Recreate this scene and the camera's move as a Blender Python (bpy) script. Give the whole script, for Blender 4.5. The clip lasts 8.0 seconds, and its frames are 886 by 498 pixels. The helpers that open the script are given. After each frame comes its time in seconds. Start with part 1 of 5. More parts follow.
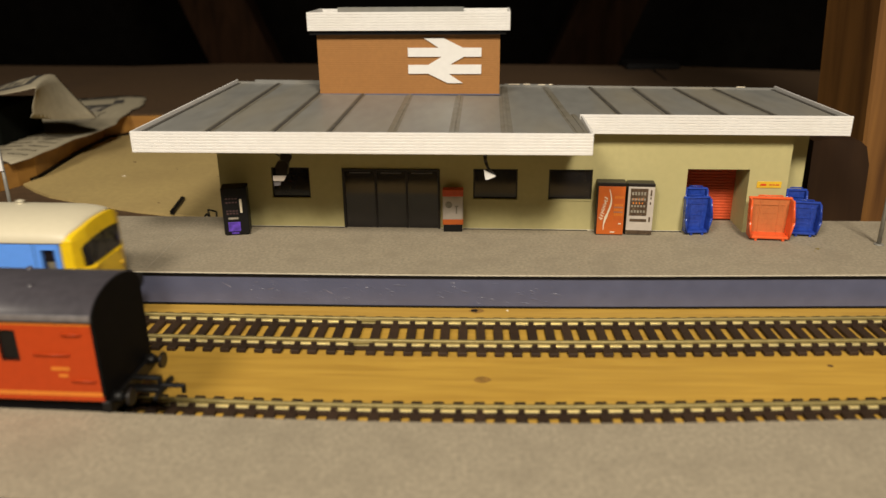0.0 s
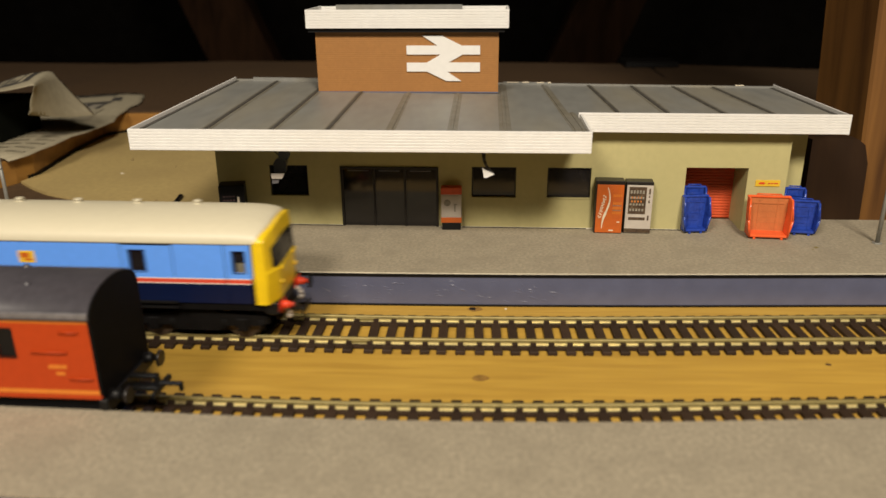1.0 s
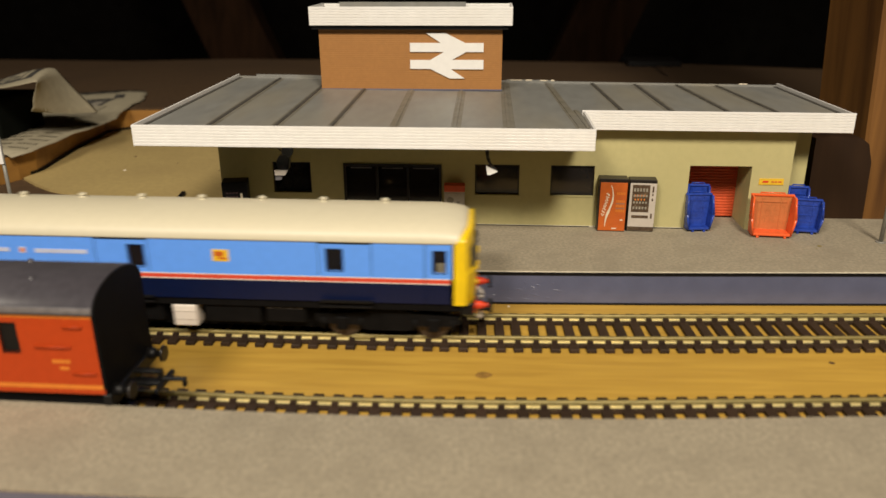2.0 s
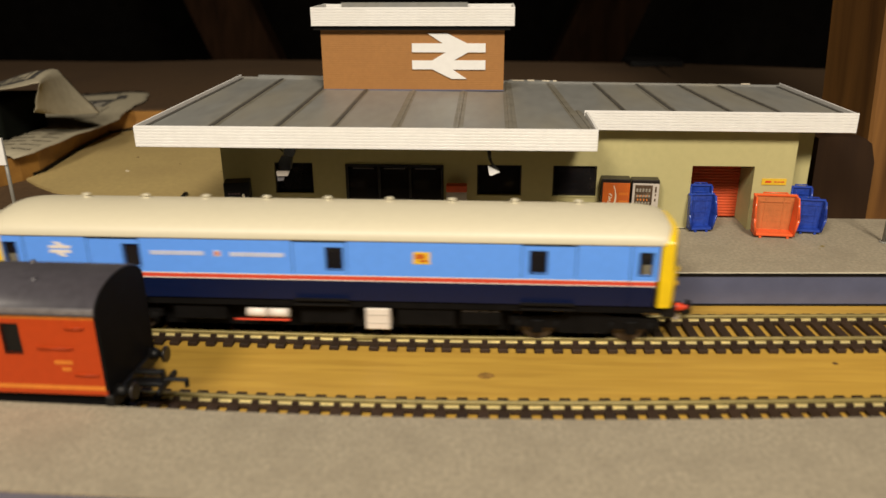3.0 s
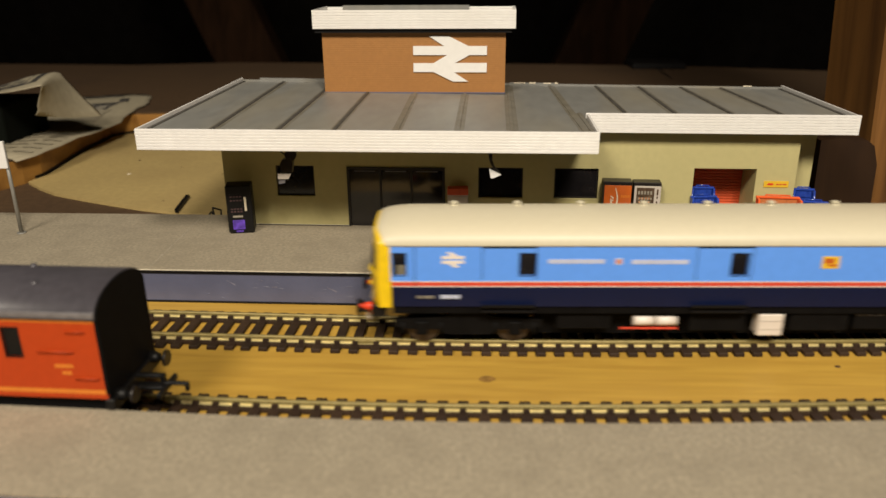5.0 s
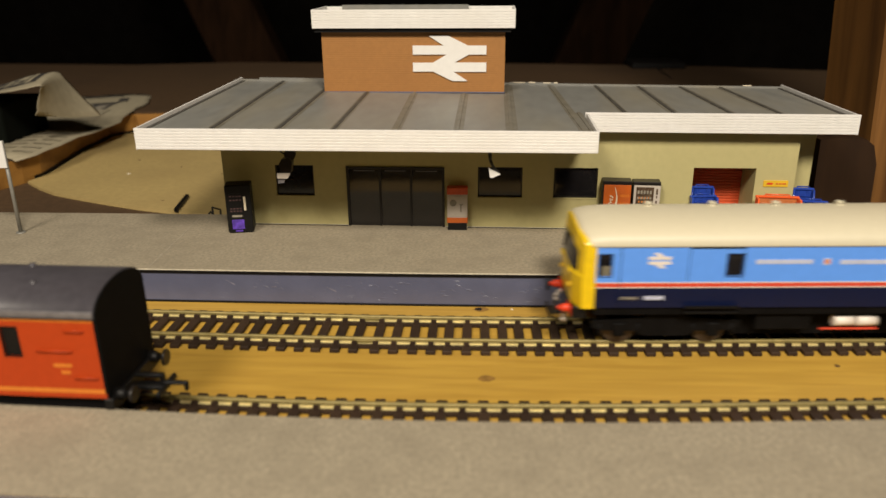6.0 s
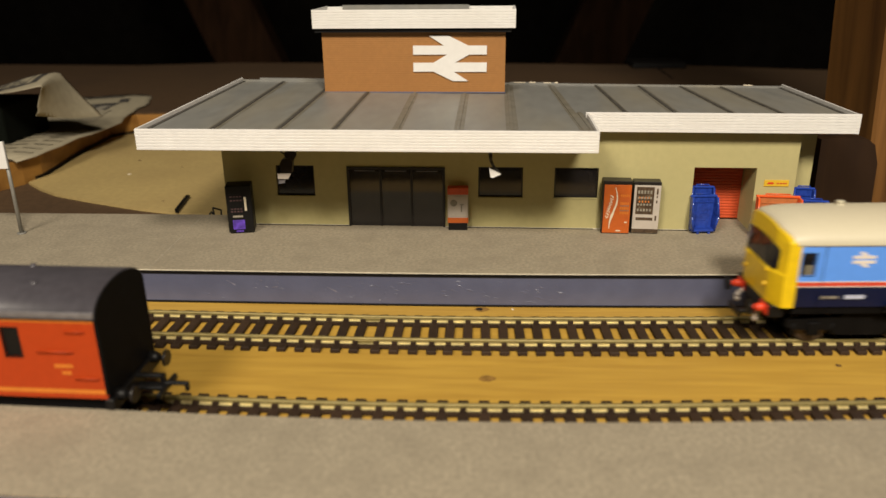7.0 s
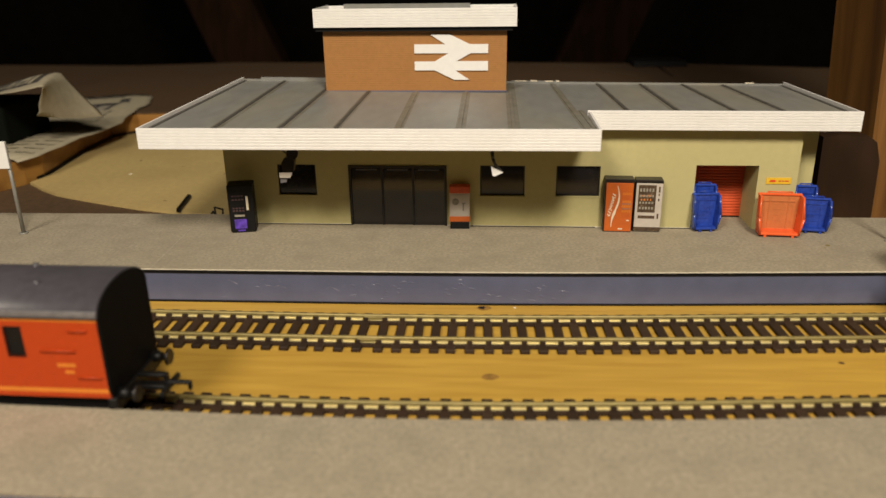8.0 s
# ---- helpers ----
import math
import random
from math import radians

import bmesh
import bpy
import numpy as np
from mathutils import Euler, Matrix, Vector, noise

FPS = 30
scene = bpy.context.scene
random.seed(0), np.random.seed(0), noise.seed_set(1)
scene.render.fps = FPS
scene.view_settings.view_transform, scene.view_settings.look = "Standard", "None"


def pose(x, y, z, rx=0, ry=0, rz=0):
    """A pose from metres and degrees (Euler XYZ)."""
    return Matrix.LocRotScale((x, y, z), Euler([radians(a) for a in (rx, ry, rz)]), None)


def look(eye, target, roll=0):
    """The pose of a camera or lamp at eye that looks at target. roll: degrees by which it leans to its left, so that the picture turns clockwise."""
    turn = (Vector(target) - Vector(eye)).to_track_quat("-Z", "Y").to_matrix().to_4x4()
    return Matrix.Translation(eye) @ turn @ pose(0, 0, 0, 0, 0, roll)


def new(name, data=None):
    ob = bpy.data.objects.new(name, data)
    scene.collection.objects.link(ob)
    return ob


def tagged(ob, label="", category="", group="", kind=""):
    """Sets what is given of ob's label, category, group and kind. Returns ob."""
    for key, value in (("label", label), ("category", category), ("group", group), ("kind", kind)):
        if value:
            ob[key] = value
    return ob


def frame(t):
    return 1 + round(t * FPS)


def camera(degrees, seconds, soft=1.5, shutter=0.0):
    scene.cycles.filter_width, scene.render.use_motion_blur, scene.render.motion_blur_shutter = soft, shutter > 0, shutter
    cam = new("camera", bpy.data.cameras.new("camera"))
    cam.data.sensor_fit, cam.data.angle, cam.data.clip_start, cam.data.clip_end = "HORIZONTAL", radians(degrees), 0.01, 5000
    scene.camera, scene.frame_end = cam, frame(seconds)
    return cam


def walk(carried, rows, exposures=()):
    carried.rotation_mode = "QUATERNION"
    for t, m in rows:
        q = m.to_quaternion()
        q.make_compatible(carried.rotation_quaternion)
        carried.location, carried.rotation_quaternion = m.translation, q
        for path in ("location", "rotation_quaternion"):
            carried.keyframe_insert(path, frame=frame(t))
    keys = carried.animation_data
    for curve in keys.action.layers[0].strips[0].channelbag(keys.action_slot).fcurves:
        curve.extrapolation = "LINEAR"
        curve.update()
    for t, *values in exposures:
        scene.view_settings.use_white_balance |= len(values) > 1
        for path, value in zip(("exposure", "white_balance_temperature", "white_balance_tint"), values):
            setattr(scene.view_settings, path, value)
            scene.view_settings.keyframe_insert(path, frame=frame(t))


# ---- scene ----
# The world is in metres; the model railway is laid out in millimetres and scaled by MM.
MM = 0.001

# ---------------------------------------------------------------- camera
cam = camera(60.3, 8.0, soft=1.5, shutter=0.9)
cam.data.dof.use_dof = True
cam.data.dof.focus_distance = 0.375
cam.data.dof.aperture_fstop = 10.5
walk(cam, [
    (0.0, pose(0.00032, -0.00071, 0.14116, 69.369, 0.504, 1.890)),
    (0.5, pose(0.00097, -0.00021, 0.14132, 69.311, 0.356, 1.800)),
    (1.0, pose(0.00047, -0.00032, 0.14113, 69.211, 0.397, 1.825)),
    (1.5, pose(-0.00048, -0.00053, 0.14037, 69.151, 0.201, 1.907)),
    (3.0, pose(-0.00045, -0.00025, 0.14017, 69.187, 0.334, 2.104)),
    (3.5, pose(-0.00062, -0.00014, 0.14022, 69.256, 0.262, 2.222)),
    (4.0, pose(-0.00076, -0.00027, 0.14015, 69.297, 0.326, 2.292)),
    (4.5, pose(-0.00035, 0.00015, 0.14036, 69.355, 0.420, 2.285)),
    (6.0, pose(0.00025, 0.00040, 0.14005, 69.349, 0.451, 2.247)),
    (6.5, pose(-0.00006, 0.00036, 0.14018, 69.368, 0.451, 2.315)),
    (7.0, pose(0.00036, 0.00047, 0.14001, 69.357, 0.547, 2.282)),
    (7.5, pose(0.00057, 0.00058, 0.13920, 69.316, 0.574, 2.300)),
    (8.0, pose(-0.00021, 0.00047, 0.13958, 69.322, 0.716, 2.281)),
])

# ---------------------------------------------------------------- light
world = bpy.data.worlds.new("loft_gloom")
scene.world = world
world.use_nodes = True
world.node_tree.nodes["Background"].inputs[0].default_value = (1.0, 0.78, 0.52, 1)
world.node_tree.nodes["Background"].inputs[1].default_value = 0.004


def loft_lamp(eye, target, size, power, colour):
    data = bpy.data.lights.new("loft_lamp", "AREA")
    data.shape, data.size, data.energy, data.color = "DISK", size, power, colour
    ob = new("loft_lamp", data)
    ob.matrix_world = look(eye, target)
    return ob


# two bulbs hanging in the loft behind the viewer
loft_lamp((0.24, -0.56, 0.94), (0.02, 0.30, 0.03), 0.26, 15.0, (1.0, 0.895, 0.735))
loft_lamp((-0.42, -0.55, 0.90), (0.02, 0.30, 0.03), 0.30, 10.0, (1.0, 0.895, 0.735))
scene.view_settings.exposure = 0.0


# ---------------------------------------------------------------- materials
def mat(name, base, rough=0.6, metal=0.0, vary=0.12, scale=400.0, bump=0.0, bump_scale=None, second=None, second_scale=60.0,
        coat=0.0, stretch=(1, 1, 1), spec=0.5, islands=0.0, transmission=0.0, detail=6.0):
    """Principled surface with fine grain, larger stains and relief; the scales are per metre."""
    m = bpy.data.materials.new(name)
    m.use_nodes = True
    t = m.node_tree
    n, l = t.nodes, t.links
    p = n["Principled BSDF"]
    tc = n.new("ShaderNodeTexCoord")
    mp = n.new("ShaderNodeMapping")
    mp.inputs["Scale"].default_value = stretch
    l.new(tc.outputs["Object"], mp.inputs[0])
    fine = n.new("ShaderNodeTexNoise")
    fine.inputs["Scale"].default_value, fine.inputs["Detail"].default_value = scale, detail
    l.new(mp.outputs[0], fine.inputs["Vector"])
    big = n.new("ShaderNodeTexNoise")
    big.inputs["Scale"].default_value, big.inputs["Detail"].default_value = second_scale, 4.0
    l.new(mp.outputs[0], big.inputs["Vector"])
    ramp = n.new("ShaderNodeValToRGB")
    ramp.color_ramp.elements[0].position, ramp.color_ramp.elements[1].position = 0.3, 0.7
    ramp.color_ramp.elements[0].color = (*[c * (1 - vary) for c in base], 1)
    ramp.color_ramp.elements[1].color = (*[min(1, c * (1 + vary)) for c in base], 1)
    l.new(fine.outputs["Fac"], ramp.inputs[0])
    mix = n.new("ShaderNodeMixRGB")
    mix.inputs[2].default_value = (*(second or [c * 0.8 for c in base]), 1)
    mr = n.new("ShaderNodeMapRange")
    mr.inputs["From Min"].default_value, mr.inputs["From Max"].default_value = 0.45, 0.75
    mr.inputs["To Max"].default_value = 0.6
    l.new(big.outputs["Fac"], mr.inputs["Value"])
    l.new(mr.outputs[0], mix.inputs[0])
    l.new(ramp.outputs[0], mix.inputs[1])
    colour = mix.outputs[0]
    if islands:
        info = n.new("ShaderNodeObjectInfo")
        hsv = n.new("ShaderNodeHueSaturation")
        vr = n.new("ShaderNodeMapRange")
        vr.inputs["To Min"].default_value, vr.inputs["To Max"].default_value = 1 - islands, 1 + islands
        l.new(info.outputs["Random"], vr.inputs["Value"])
        l.new(vr.outputs[0], hsv.inputs["Value"])
        l.new(colour, hsv.inputs["Color"])
        colour = hsv.outputs[0]
    l.new(colour, p.inputs["Base Color"])
    rr = n.new("ShaderNodeMapRange")
    rr.inputs["To Min"].default_value, rr.inputs["To Max"].default_value = max(0.02, rough - 0.08), min(1, rough + 0.08)
    l.new(big.outputs["Fac"], rr.inputs["Value"])
    l.new(rr.outputs[0], p.inputs["Roughness"])
    p.inputs["Metallic"].default_value = metal
    p.inputs["Specular IOR Level"].default_value = spec
    p.inputs["Coat Weight"].default_value = coat
    p.inputs["Transmission Weight"].default_value = transmission
    if bump:
        b = n.new("ShaderNodeBump")
        b.inputs["Strength"].default_value, b.inputs["Distance"].default_value = bump, 0.0004
        src = fine
        if bump_scale:
            src = n.new("ShaderNodeTexNoise")
            src.inputs["Scale"].default_value, src.inputs["Detail"].default_value = bump_scale, 5.0
            l.new(mp.outputs[0], src.inputs["Vector"])
        l.new(src.outputs["Fac"], b.inputs["Height"])
        l.new(b.outputs[0], p.inputs["Normal"])
    return m


def wood(name, light, dark, scale=1.0, rough=0.55, along=0, spec=0.5):
    """Timber with grain stretched along one axis."""
    m = bpy.data.materials.new(name)
    m.use_nodes = True
    t = m.node_tree
    n, l = t.nodes, t.links
    p = n["Principled BSDF"]
    tc, mp = n.new("ShaderNodeTexCoord"), n.new("ShaderNodeMapping")
    s = [60.0 * scale] * 3
    s[along] = 5.0 * scale
    mp.inputs["Scale"].default_value = s
    l.new(tc.outputs["Object"], mp.inputs[0])
    a = n.new("ShaderNodeTexNoise")
    a.inputs["Scale"].default_value, a.inputs["Detail"].default_value, a.inputs["Distortion"].default_value = 1.0, 8.0, 0.6
    l.new(mp.outputs[0], a.inputs["Vector"])
    b = n.new("ShaderNodeTexNoise")
    b.inputs["Scale"].default_value, b.inputs["Detail"].default_value = 9.0, 4.0
    l.new(tc.outputs["Object"], b.inputs["Vector"])
    ramp = n.new("ShaderNodeValToRGB")
    ramp.color_ramp.elements[0].position, ramp.color_ramp.elements[1].position = 0.32, 0.66
    ramp.color_ramp.elements[0].color, ramp.color_ramp.elements[1].color = (*dark, 1), (*light, 1)
    l.new(a.outputs["Fac"], ramp.inputs[0])
    mix = n.new("ShaderNodeMixRGB")
    mix.blend_type = "MULTIPLY"
    mix.inputs[0].default_value = 0.5
    mr = n.new("ShaderNodeMapRange")
    mr.inputs["To Min"].default_value = 0.55
    mr.inputs["To Max"].default_value = 1.3
    l.new(b.outputs["Fac"], mr.inputs["Value"])
    l.new(ramp.outputs[0], mix.inputs[1])
    l.new(mr.outputs[0], mix.inputs[2])
    l.new(mix.outputs[0], p.inputs["Base Color"])
    p.inputs["Roughness"].default_value = rough
    p.inputs["Specular IOR Level"].default_value = spec
    bu = n.new("ShaderNodeBump")
    bu.inputs["Strength"].default_value, bu.inputs["Distance"].default_value = 0.25, 0.0005
    l.new(a.outputs["Fac"], bu.inputs["Height"])
    l.new(bu.outputs[0], p.inputs["Normal"])
    return m


def ribbed(name, base, pitch, axis=2, rough=0.5, second=None):
    """Painted embossed plastic sheet: fine parallel ribs as relief."""
    m = mat(name, base, rough, vary=0.06, scale=500, second=second, second_scale=35)
    t = m.node_tree
    n, l = t.nodes, t.links
    tc, w = n.new("ShaderNodeTexCoord"), n.new("ShaderNodeTexWave")
    w.bands_direction = "XYZ"[axis]
    w.inputs["Scale"].default_value = 1.0 / (pitch * MM) / 20.0 * 2 * math.pi
    l.new(tc.outputs["Object"], w.inputs["Vector"])
    b = n.new("ShaderNodeBump")
    b.inputs["Strength"].default_value, b.inputs["Distance"].default_value = 0.16, 0.0003
    l.new(w.outputs["Fac"], b.inputs["Height"])
    l.new(b.outputs[0], n["Principled BSDF"].inputs["Normal"])
    return m


M_BASEBOARD = wood("ply_baseboard", (0.535, 0.325, 0.054), (0.44, 0.255, 0.040), 5.0, 0.5)
M_BEIGE = mat("beige_hardboard", (0.44, 0.325, 0.13), 0.75, vary=0.08, scale=250, second=(0.33, 0.235, 0.095), second_scale=14, bump=0.1)
M_BROWN = mat("brown_hardboard", (0.080, 0.046, 0.022), 0.85, vary=0.18, scale=300, second=(0.055, 0.031, 0.016), second_scale=12, bump=0.15, spec=0.3)
M_EDGE = wood("pine_board_edge", (0.42, 0.21, 0.045), (0.22, 0.095, 0.02), 0.8, 0.5)
M_TIMBER = wood("roof_timber", (0.26, 0.118, 0.030), (0.085, 0.036, 0.011), 0.9, 0.6, along=2, spec=0.3)
# rafters and loft boarding: lack of light is put into these near-black colours
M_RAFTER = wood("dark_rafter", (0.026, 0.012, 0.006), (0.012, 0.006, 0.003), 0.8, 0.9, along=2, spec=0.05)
M_LOFTDARK = mat("unlit_black_boarding", (0.008, 0.0066, 0.0054), 0.95, vary=0.3, scale=20, second_scale=4, spec=0.05)
M_PLATFORM = mat("grey_platform_paper", (0.300, 0.257, 0.186), 0.9, vary=0.20, scale=700, second=(0.228, 0.194, 0.140), second_scale=90, bump=0.25, detail=6)
M_CARD = mat("white_card_edge", (0.66, 0.60, 0.48), 0.8, vary=0.1, second_scale=90)
M_FACE = mat("blue_grey_platform_face", (0.108, 0.116, 0.182), 0.36, vary=0.08, scale=120, second=(0.09, 0.096, 0.155), second_scale=22, bump=0.35, bump_scale=130)
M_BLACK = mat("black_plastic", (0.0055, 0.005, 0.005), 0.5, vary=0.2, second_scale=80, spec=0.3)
M_SCUFF = mat("pale_scuff", (0.21, 0.20, 0.25), 0.5, vary=0.2)
M_RAIL = mat("tarnished_rail_head", (0.26, 0.205, 0.070), 0.5, metal=0.3, vary=0.15, scale=300, second=(0.22, 0.18, 0.07), second_scale=90)
M_RAILSIDE = mat("bright_rail_web", (0.80, 0.69, 0.36), 0.36, metal=0.6, vary=0.1, scale=300)
M_SLEEPER = mat("brown_black_sleeper", (0.034, 0.019, 0.011), 0.65, vary=0.25, scale=600, islands=0.25, bump=0.2, spec=0.3)
M_WALL = mat("olive_painted_card", (0.48, 0.425, 0.20), 0.7, vary=0.04, scale=300, second=(0.43, 0.38, 0.175), second_scale=18, bump=0.06)
M_WHITE = mat("white_ribbed_plastic", (0.80, 0.78, 0.755), 0.5, vary=0.03, scale=300, second=(0.75, 0.72, 0.68), second_scale=30)
M_BRICK = ribbed("tan_brown_ribbed_sheet", (0.345, 0.155, 0.040), 1.0, 2, 0.6, (0.315, 0.138, 0.035))
M_ROOF = mat("weathered_grey_roof", (0.218, 0.216, 0.202), 0.42, vary=0.10, scale=120, second=(0.275, 0.240, 0.170), second_scale=16, bump=0.08, stretch=(1.6, 0.5, 1))
M_SEAM = mat("dark_roof_seam", (0.070, 0.064, 0.055), 0.6, vary=0.3, scale=250)
M_GLASS = mat("dark_tinted_glazing", (0.010, 0.009, 0.010), 0.10, vary=0.2, second=(0.022, 0.02, 0.02), second_scale=60, bump=0.03, bump_scale=60)
M_DOORGLASS = mat("smoked_door_glazing", (0.012, 0.010, 0.010), 0.06, vary=0.2, second=(0.020, 0.016, 0.015), second_scale=50, bump=0.03, bump_scale=60, spec=0.65)
M_BRONZE = mat("dark_bronze_frame", (0.012, 0.009, 0.008), 0.4, vary=0.15)
M_SHUTTER = mat("red_orange_shutter", (0.62, 0.09, 0.025), 0.5, vary=0.08)
M_ORANGE = mat("orange_panel", (0.53, 0.115, 0.016), 0.4, vary=0.08, second=(0.44, 0.085, 0.025), second_scale=160)
M_REDBIN = mat("red_plastic_moulding", (0.78, 0.12, 0.03), 0.24, vary=0.06)
M_BLUEBIN = mat("blue_plastic_moulding", (0.020, 0.052, 0.32), 0.2, vary=0.25, scale=500, second=(0.035, 0.085, 0.42), second_scale=160)
M_SILVER = mat("pale_grey_panel", (0.52, 0.46, 0.40), 0.45, vary=0.08, second_scale=200)
M_DARKPANEL = mat("dark_brown_display", (0.07, 0.045, 0.03), 0.25, vary=0.4, scale=900, second=(0.16, 0.11, 0.06), second_scale=500)
M_PURPLE = mat("purple_panel", (0.10, 0.045, 0.40), 0.4, vary=0.55, scale=420, second=(0.03, 0.02, 0.12), second_scale=260)
M_CREAM = mat("cream_print", (0.75, 0.66, 0.50), 0.5, vary=0.05)
M_YELLOWSIGN = mat("yellow_sign", (0.80, 0.50, 0.03), 0.5, vary=0.05)
M_MAUVE = mat("faded_print", (0.085, 0.045, 0.045), 0.5, vary=0.5, scale=900)
M_ROOFCREAM = mat("cream_carriage_roof", (0.615, 0.560, 0.415), 0.45, vary=0.02, second=(0.615, 0.555, 0.405), second_scale=20)
M_BLUE = mat("sky_blue_gloss_paint", (0.125, 0.34, 0.96), 0.36, vary=0.03, second=(0.118, 0.325, 0.92), second_scale=25)
M_NAVY = mat("navy_gloss_paint", (0.003, 0.008, 0.041), 0.42, vary=0.08, spec=0.35)
M_REDLINE = mat("red_line_paint", (0.66, 0.07, 0.035), 0.4, vary=0.04)
M_WHITELINE = mat("white_line_paint", (0.80, 0.72, 0.64), 0.4, vary=0.04)
M_YELLOW = mat("warning_yellow_paint", (0.848, 0.572, 0.012), 0.36, vary=0.05, second_scale=90)
M_BUFFER = mat("red_buffer_paint", (0.72, 0.06, 0.02), 0.4, vary=0.08)
M_WHEEL = mat("dull_steel_wheel", (0.075, 0.052, 0.034), 0.45, metal=0.4, vary=0.2)
M_VANRED = mat("post_red_paint", (0.43, 0.050, 0.008), 0.5, vary=0.05, second=(0.39, 0.043, 0.008), second_scale=30, spec=0.25)
M_VANLINE = mat("orange_yellow_lining", (0.66, 0.20, 0.022), 0.45, vary=0.06)
M_VANROOF = mat("satin_charcoal_roof", (0.066, 0.061, 0.072), 0.36, vary=0.12, second=(0.082, 0.076, 0.088), second_scale=25)
M_NEWS = mat("newsprint", (0.36, 0.315, 0.22), 0.85, vary=0.08, scale=200, second=(0.28, 0.24, 0.165), second_scale=30)
M_INK = mat("newspaper_ink", (0.035, 0.032, 0.03), 0.8, vary=0.3, scale=300, second=(0.10, 0.09, 0.08), second_scale=120)
M_GREYPRINT = mat("grey_text_print", (0.27, 0.24, 0.19), 0.85, vary=0.3, scale=700)
M_TEXT = mat("faded_column_print", (0.315, 0.275, 0.195), 0.85, vary=0.25, scale=900)
# shadow beneath the draped sheet is put into this near-black green
M_GREEN = mat("shaded_green_box", (0.0035, 0.0048, 0.0032), 0.95, vary=0.2, spec=0.1)
M_POST = mat("grey_metal_post", (0.30, 0.29, 0.26), 0.45, metal=0.3, vary=0.1)
M_LAMPBLACK = mat("black_lamp_metal", (0.02, 0.018, 0.016), 0.3, vary=0.2)
M_TANPANEL = mat("translucent_tan_back", (0.52, 0.17, 0.055), 0.4, vary=0.08)
M_PALEBLUE = mat("pale_lettering", (0.55, 0.58, 0.72), 0.4, vary=0.05)
M_VANEND = mat("matt_black_end", (0.0038, 0.0034, 0.0034), 0.7, vary=0.3, scale=200, second=(0.007, 0.006, 0.0055), second_scale=60, spec=0.1)
M_STAIN = mat("rusty_roof_stain", (0.172, 0.155, 0.120), 0.5, vary=0.2, scale=140, second=(0.204, 0.20, 0.19), second_scale=35)
M_PALESTRIP = mat("pale_grey_strip", (0.15, 0.14, 0.145), 0.45, vary=0.2)
M_PANEDRAB = mat("drab_pane_plate", (0.17, 0.15, 0.10), 0.7, vary=0.15)
# near-black wood that puts shade on the lower roof timber
M_POSTSHADE = wood("post_shade_wood", (0.042, 0.020, 0.008), (0.017, 0.008, 0.004), 0.9, 0.7, along=2, spec=0.2)
M_JOINT = mat("dusty_paper_joint", (0.36, 0.32, 0.25), 0.9, vary=0.15)
M_KNOT = mat("timber_knot", (0.27, 0.145, 0.030), 0.6, vary=0.3, scale=500)


# ---------------------------------------------------------------- mesh helpers (millimetres)
def box(bm, x0, x1, y0, y1, z0, z1, bev=0.0, seg=1):
    vs = [bm.verts.new((x, y, z)) for x in (x0, x1) for y in (y0, y1) for z in (z0, z1)]
    fs = [bm.faces.new([vs[i] for i in q]) for q in ((0, 1, 3, 2), (4, 6, 7, 5), (0, 4, 5, 1), (2, 3, 7, 6), (0, 2, 6, 4), (1, 5, 7, 3))]
    if bev:
        es = list({e for f in fs for e in f.edges})
        bmesh.ops.bevel(bm, geom=es, offset=bev, segments=seg, affect="EDGES", profile=0.5)
    return vs


def tube(bm, p0, p1, r0, r1=None, seg=14, caps=True):
    p0, p1 = Vector(p0), Vector(p1)
    r1 = r0 if r1 is None else r1
    q = (p1 - p0).to_track_quat("Z", "Y")
    rings = []
    for p, r in ((p0, r0), (p1, r1)):
        rings.append([bm.verts.new(p + q @ Vector((r * math.cos(2 * math.pi * i / seg), r * math.sin(2 * math.pi * i / seg), 0))) for i in range(seg)])
    for i in range(seg):
        f = bm.faces.new((rings[0][i], rings[0][(i + 1) % seg], rings[1][(i + 1) % seg], rings[1][i]))
        f.smooth = True
    if caps:
        bm.faces.new(rings[0][::-1])
        bm.faces.new(rings[1])


def extrude(bm, pts, axis, a, b):
    """Prism from a polygon: pts are (u, v) in the two other axes, in x-y-z order."""
    def at(u, v, w):
        c = [u, v]
        c.insert(axis, w)
        return c
    lo = [bm.verts.new(at(u, v, a)) for u, v in pts]
    hi = [bm.verts.new(at(u, v, b)) for u, v in pts]
    k = len(pts)
    fs = [bm.faces.new(lo[::-1]), bm.faces.new(hi)]
    for i in range(k):
        fs.append(bm.faces.new((lo[i], lo[(i + 1) % k], hi[(i + 1) % k], hi[i])))
    bmesh.ops.recalc_face_normals(bm, faces=fs)
    return lo + hi


def loft(bm, rows, closed=True, caps=True, smooth=True):
    """Skin over rows of points with the same count."""
    vs = [[bm.verts.new(p) for p in row] for row in rows]
    k = len(rows[0])
    fs = []
    for a, b in zip(vs, vs[1:]):
        for i in range(k if closed else k - 1):
            f = bm.faces.new((a[i], a[(i + 1) % k], b[(i + 1) % k], b[i]))
            f.smooth = smooth
            fs.append(f)
    if caps and closed:
        fs += [bm.faces.new(vs[0][::-1]), bm.faces.new(vs[-1])]
    bmesh.ops.recalc_face_normals(bm, faces=fs)


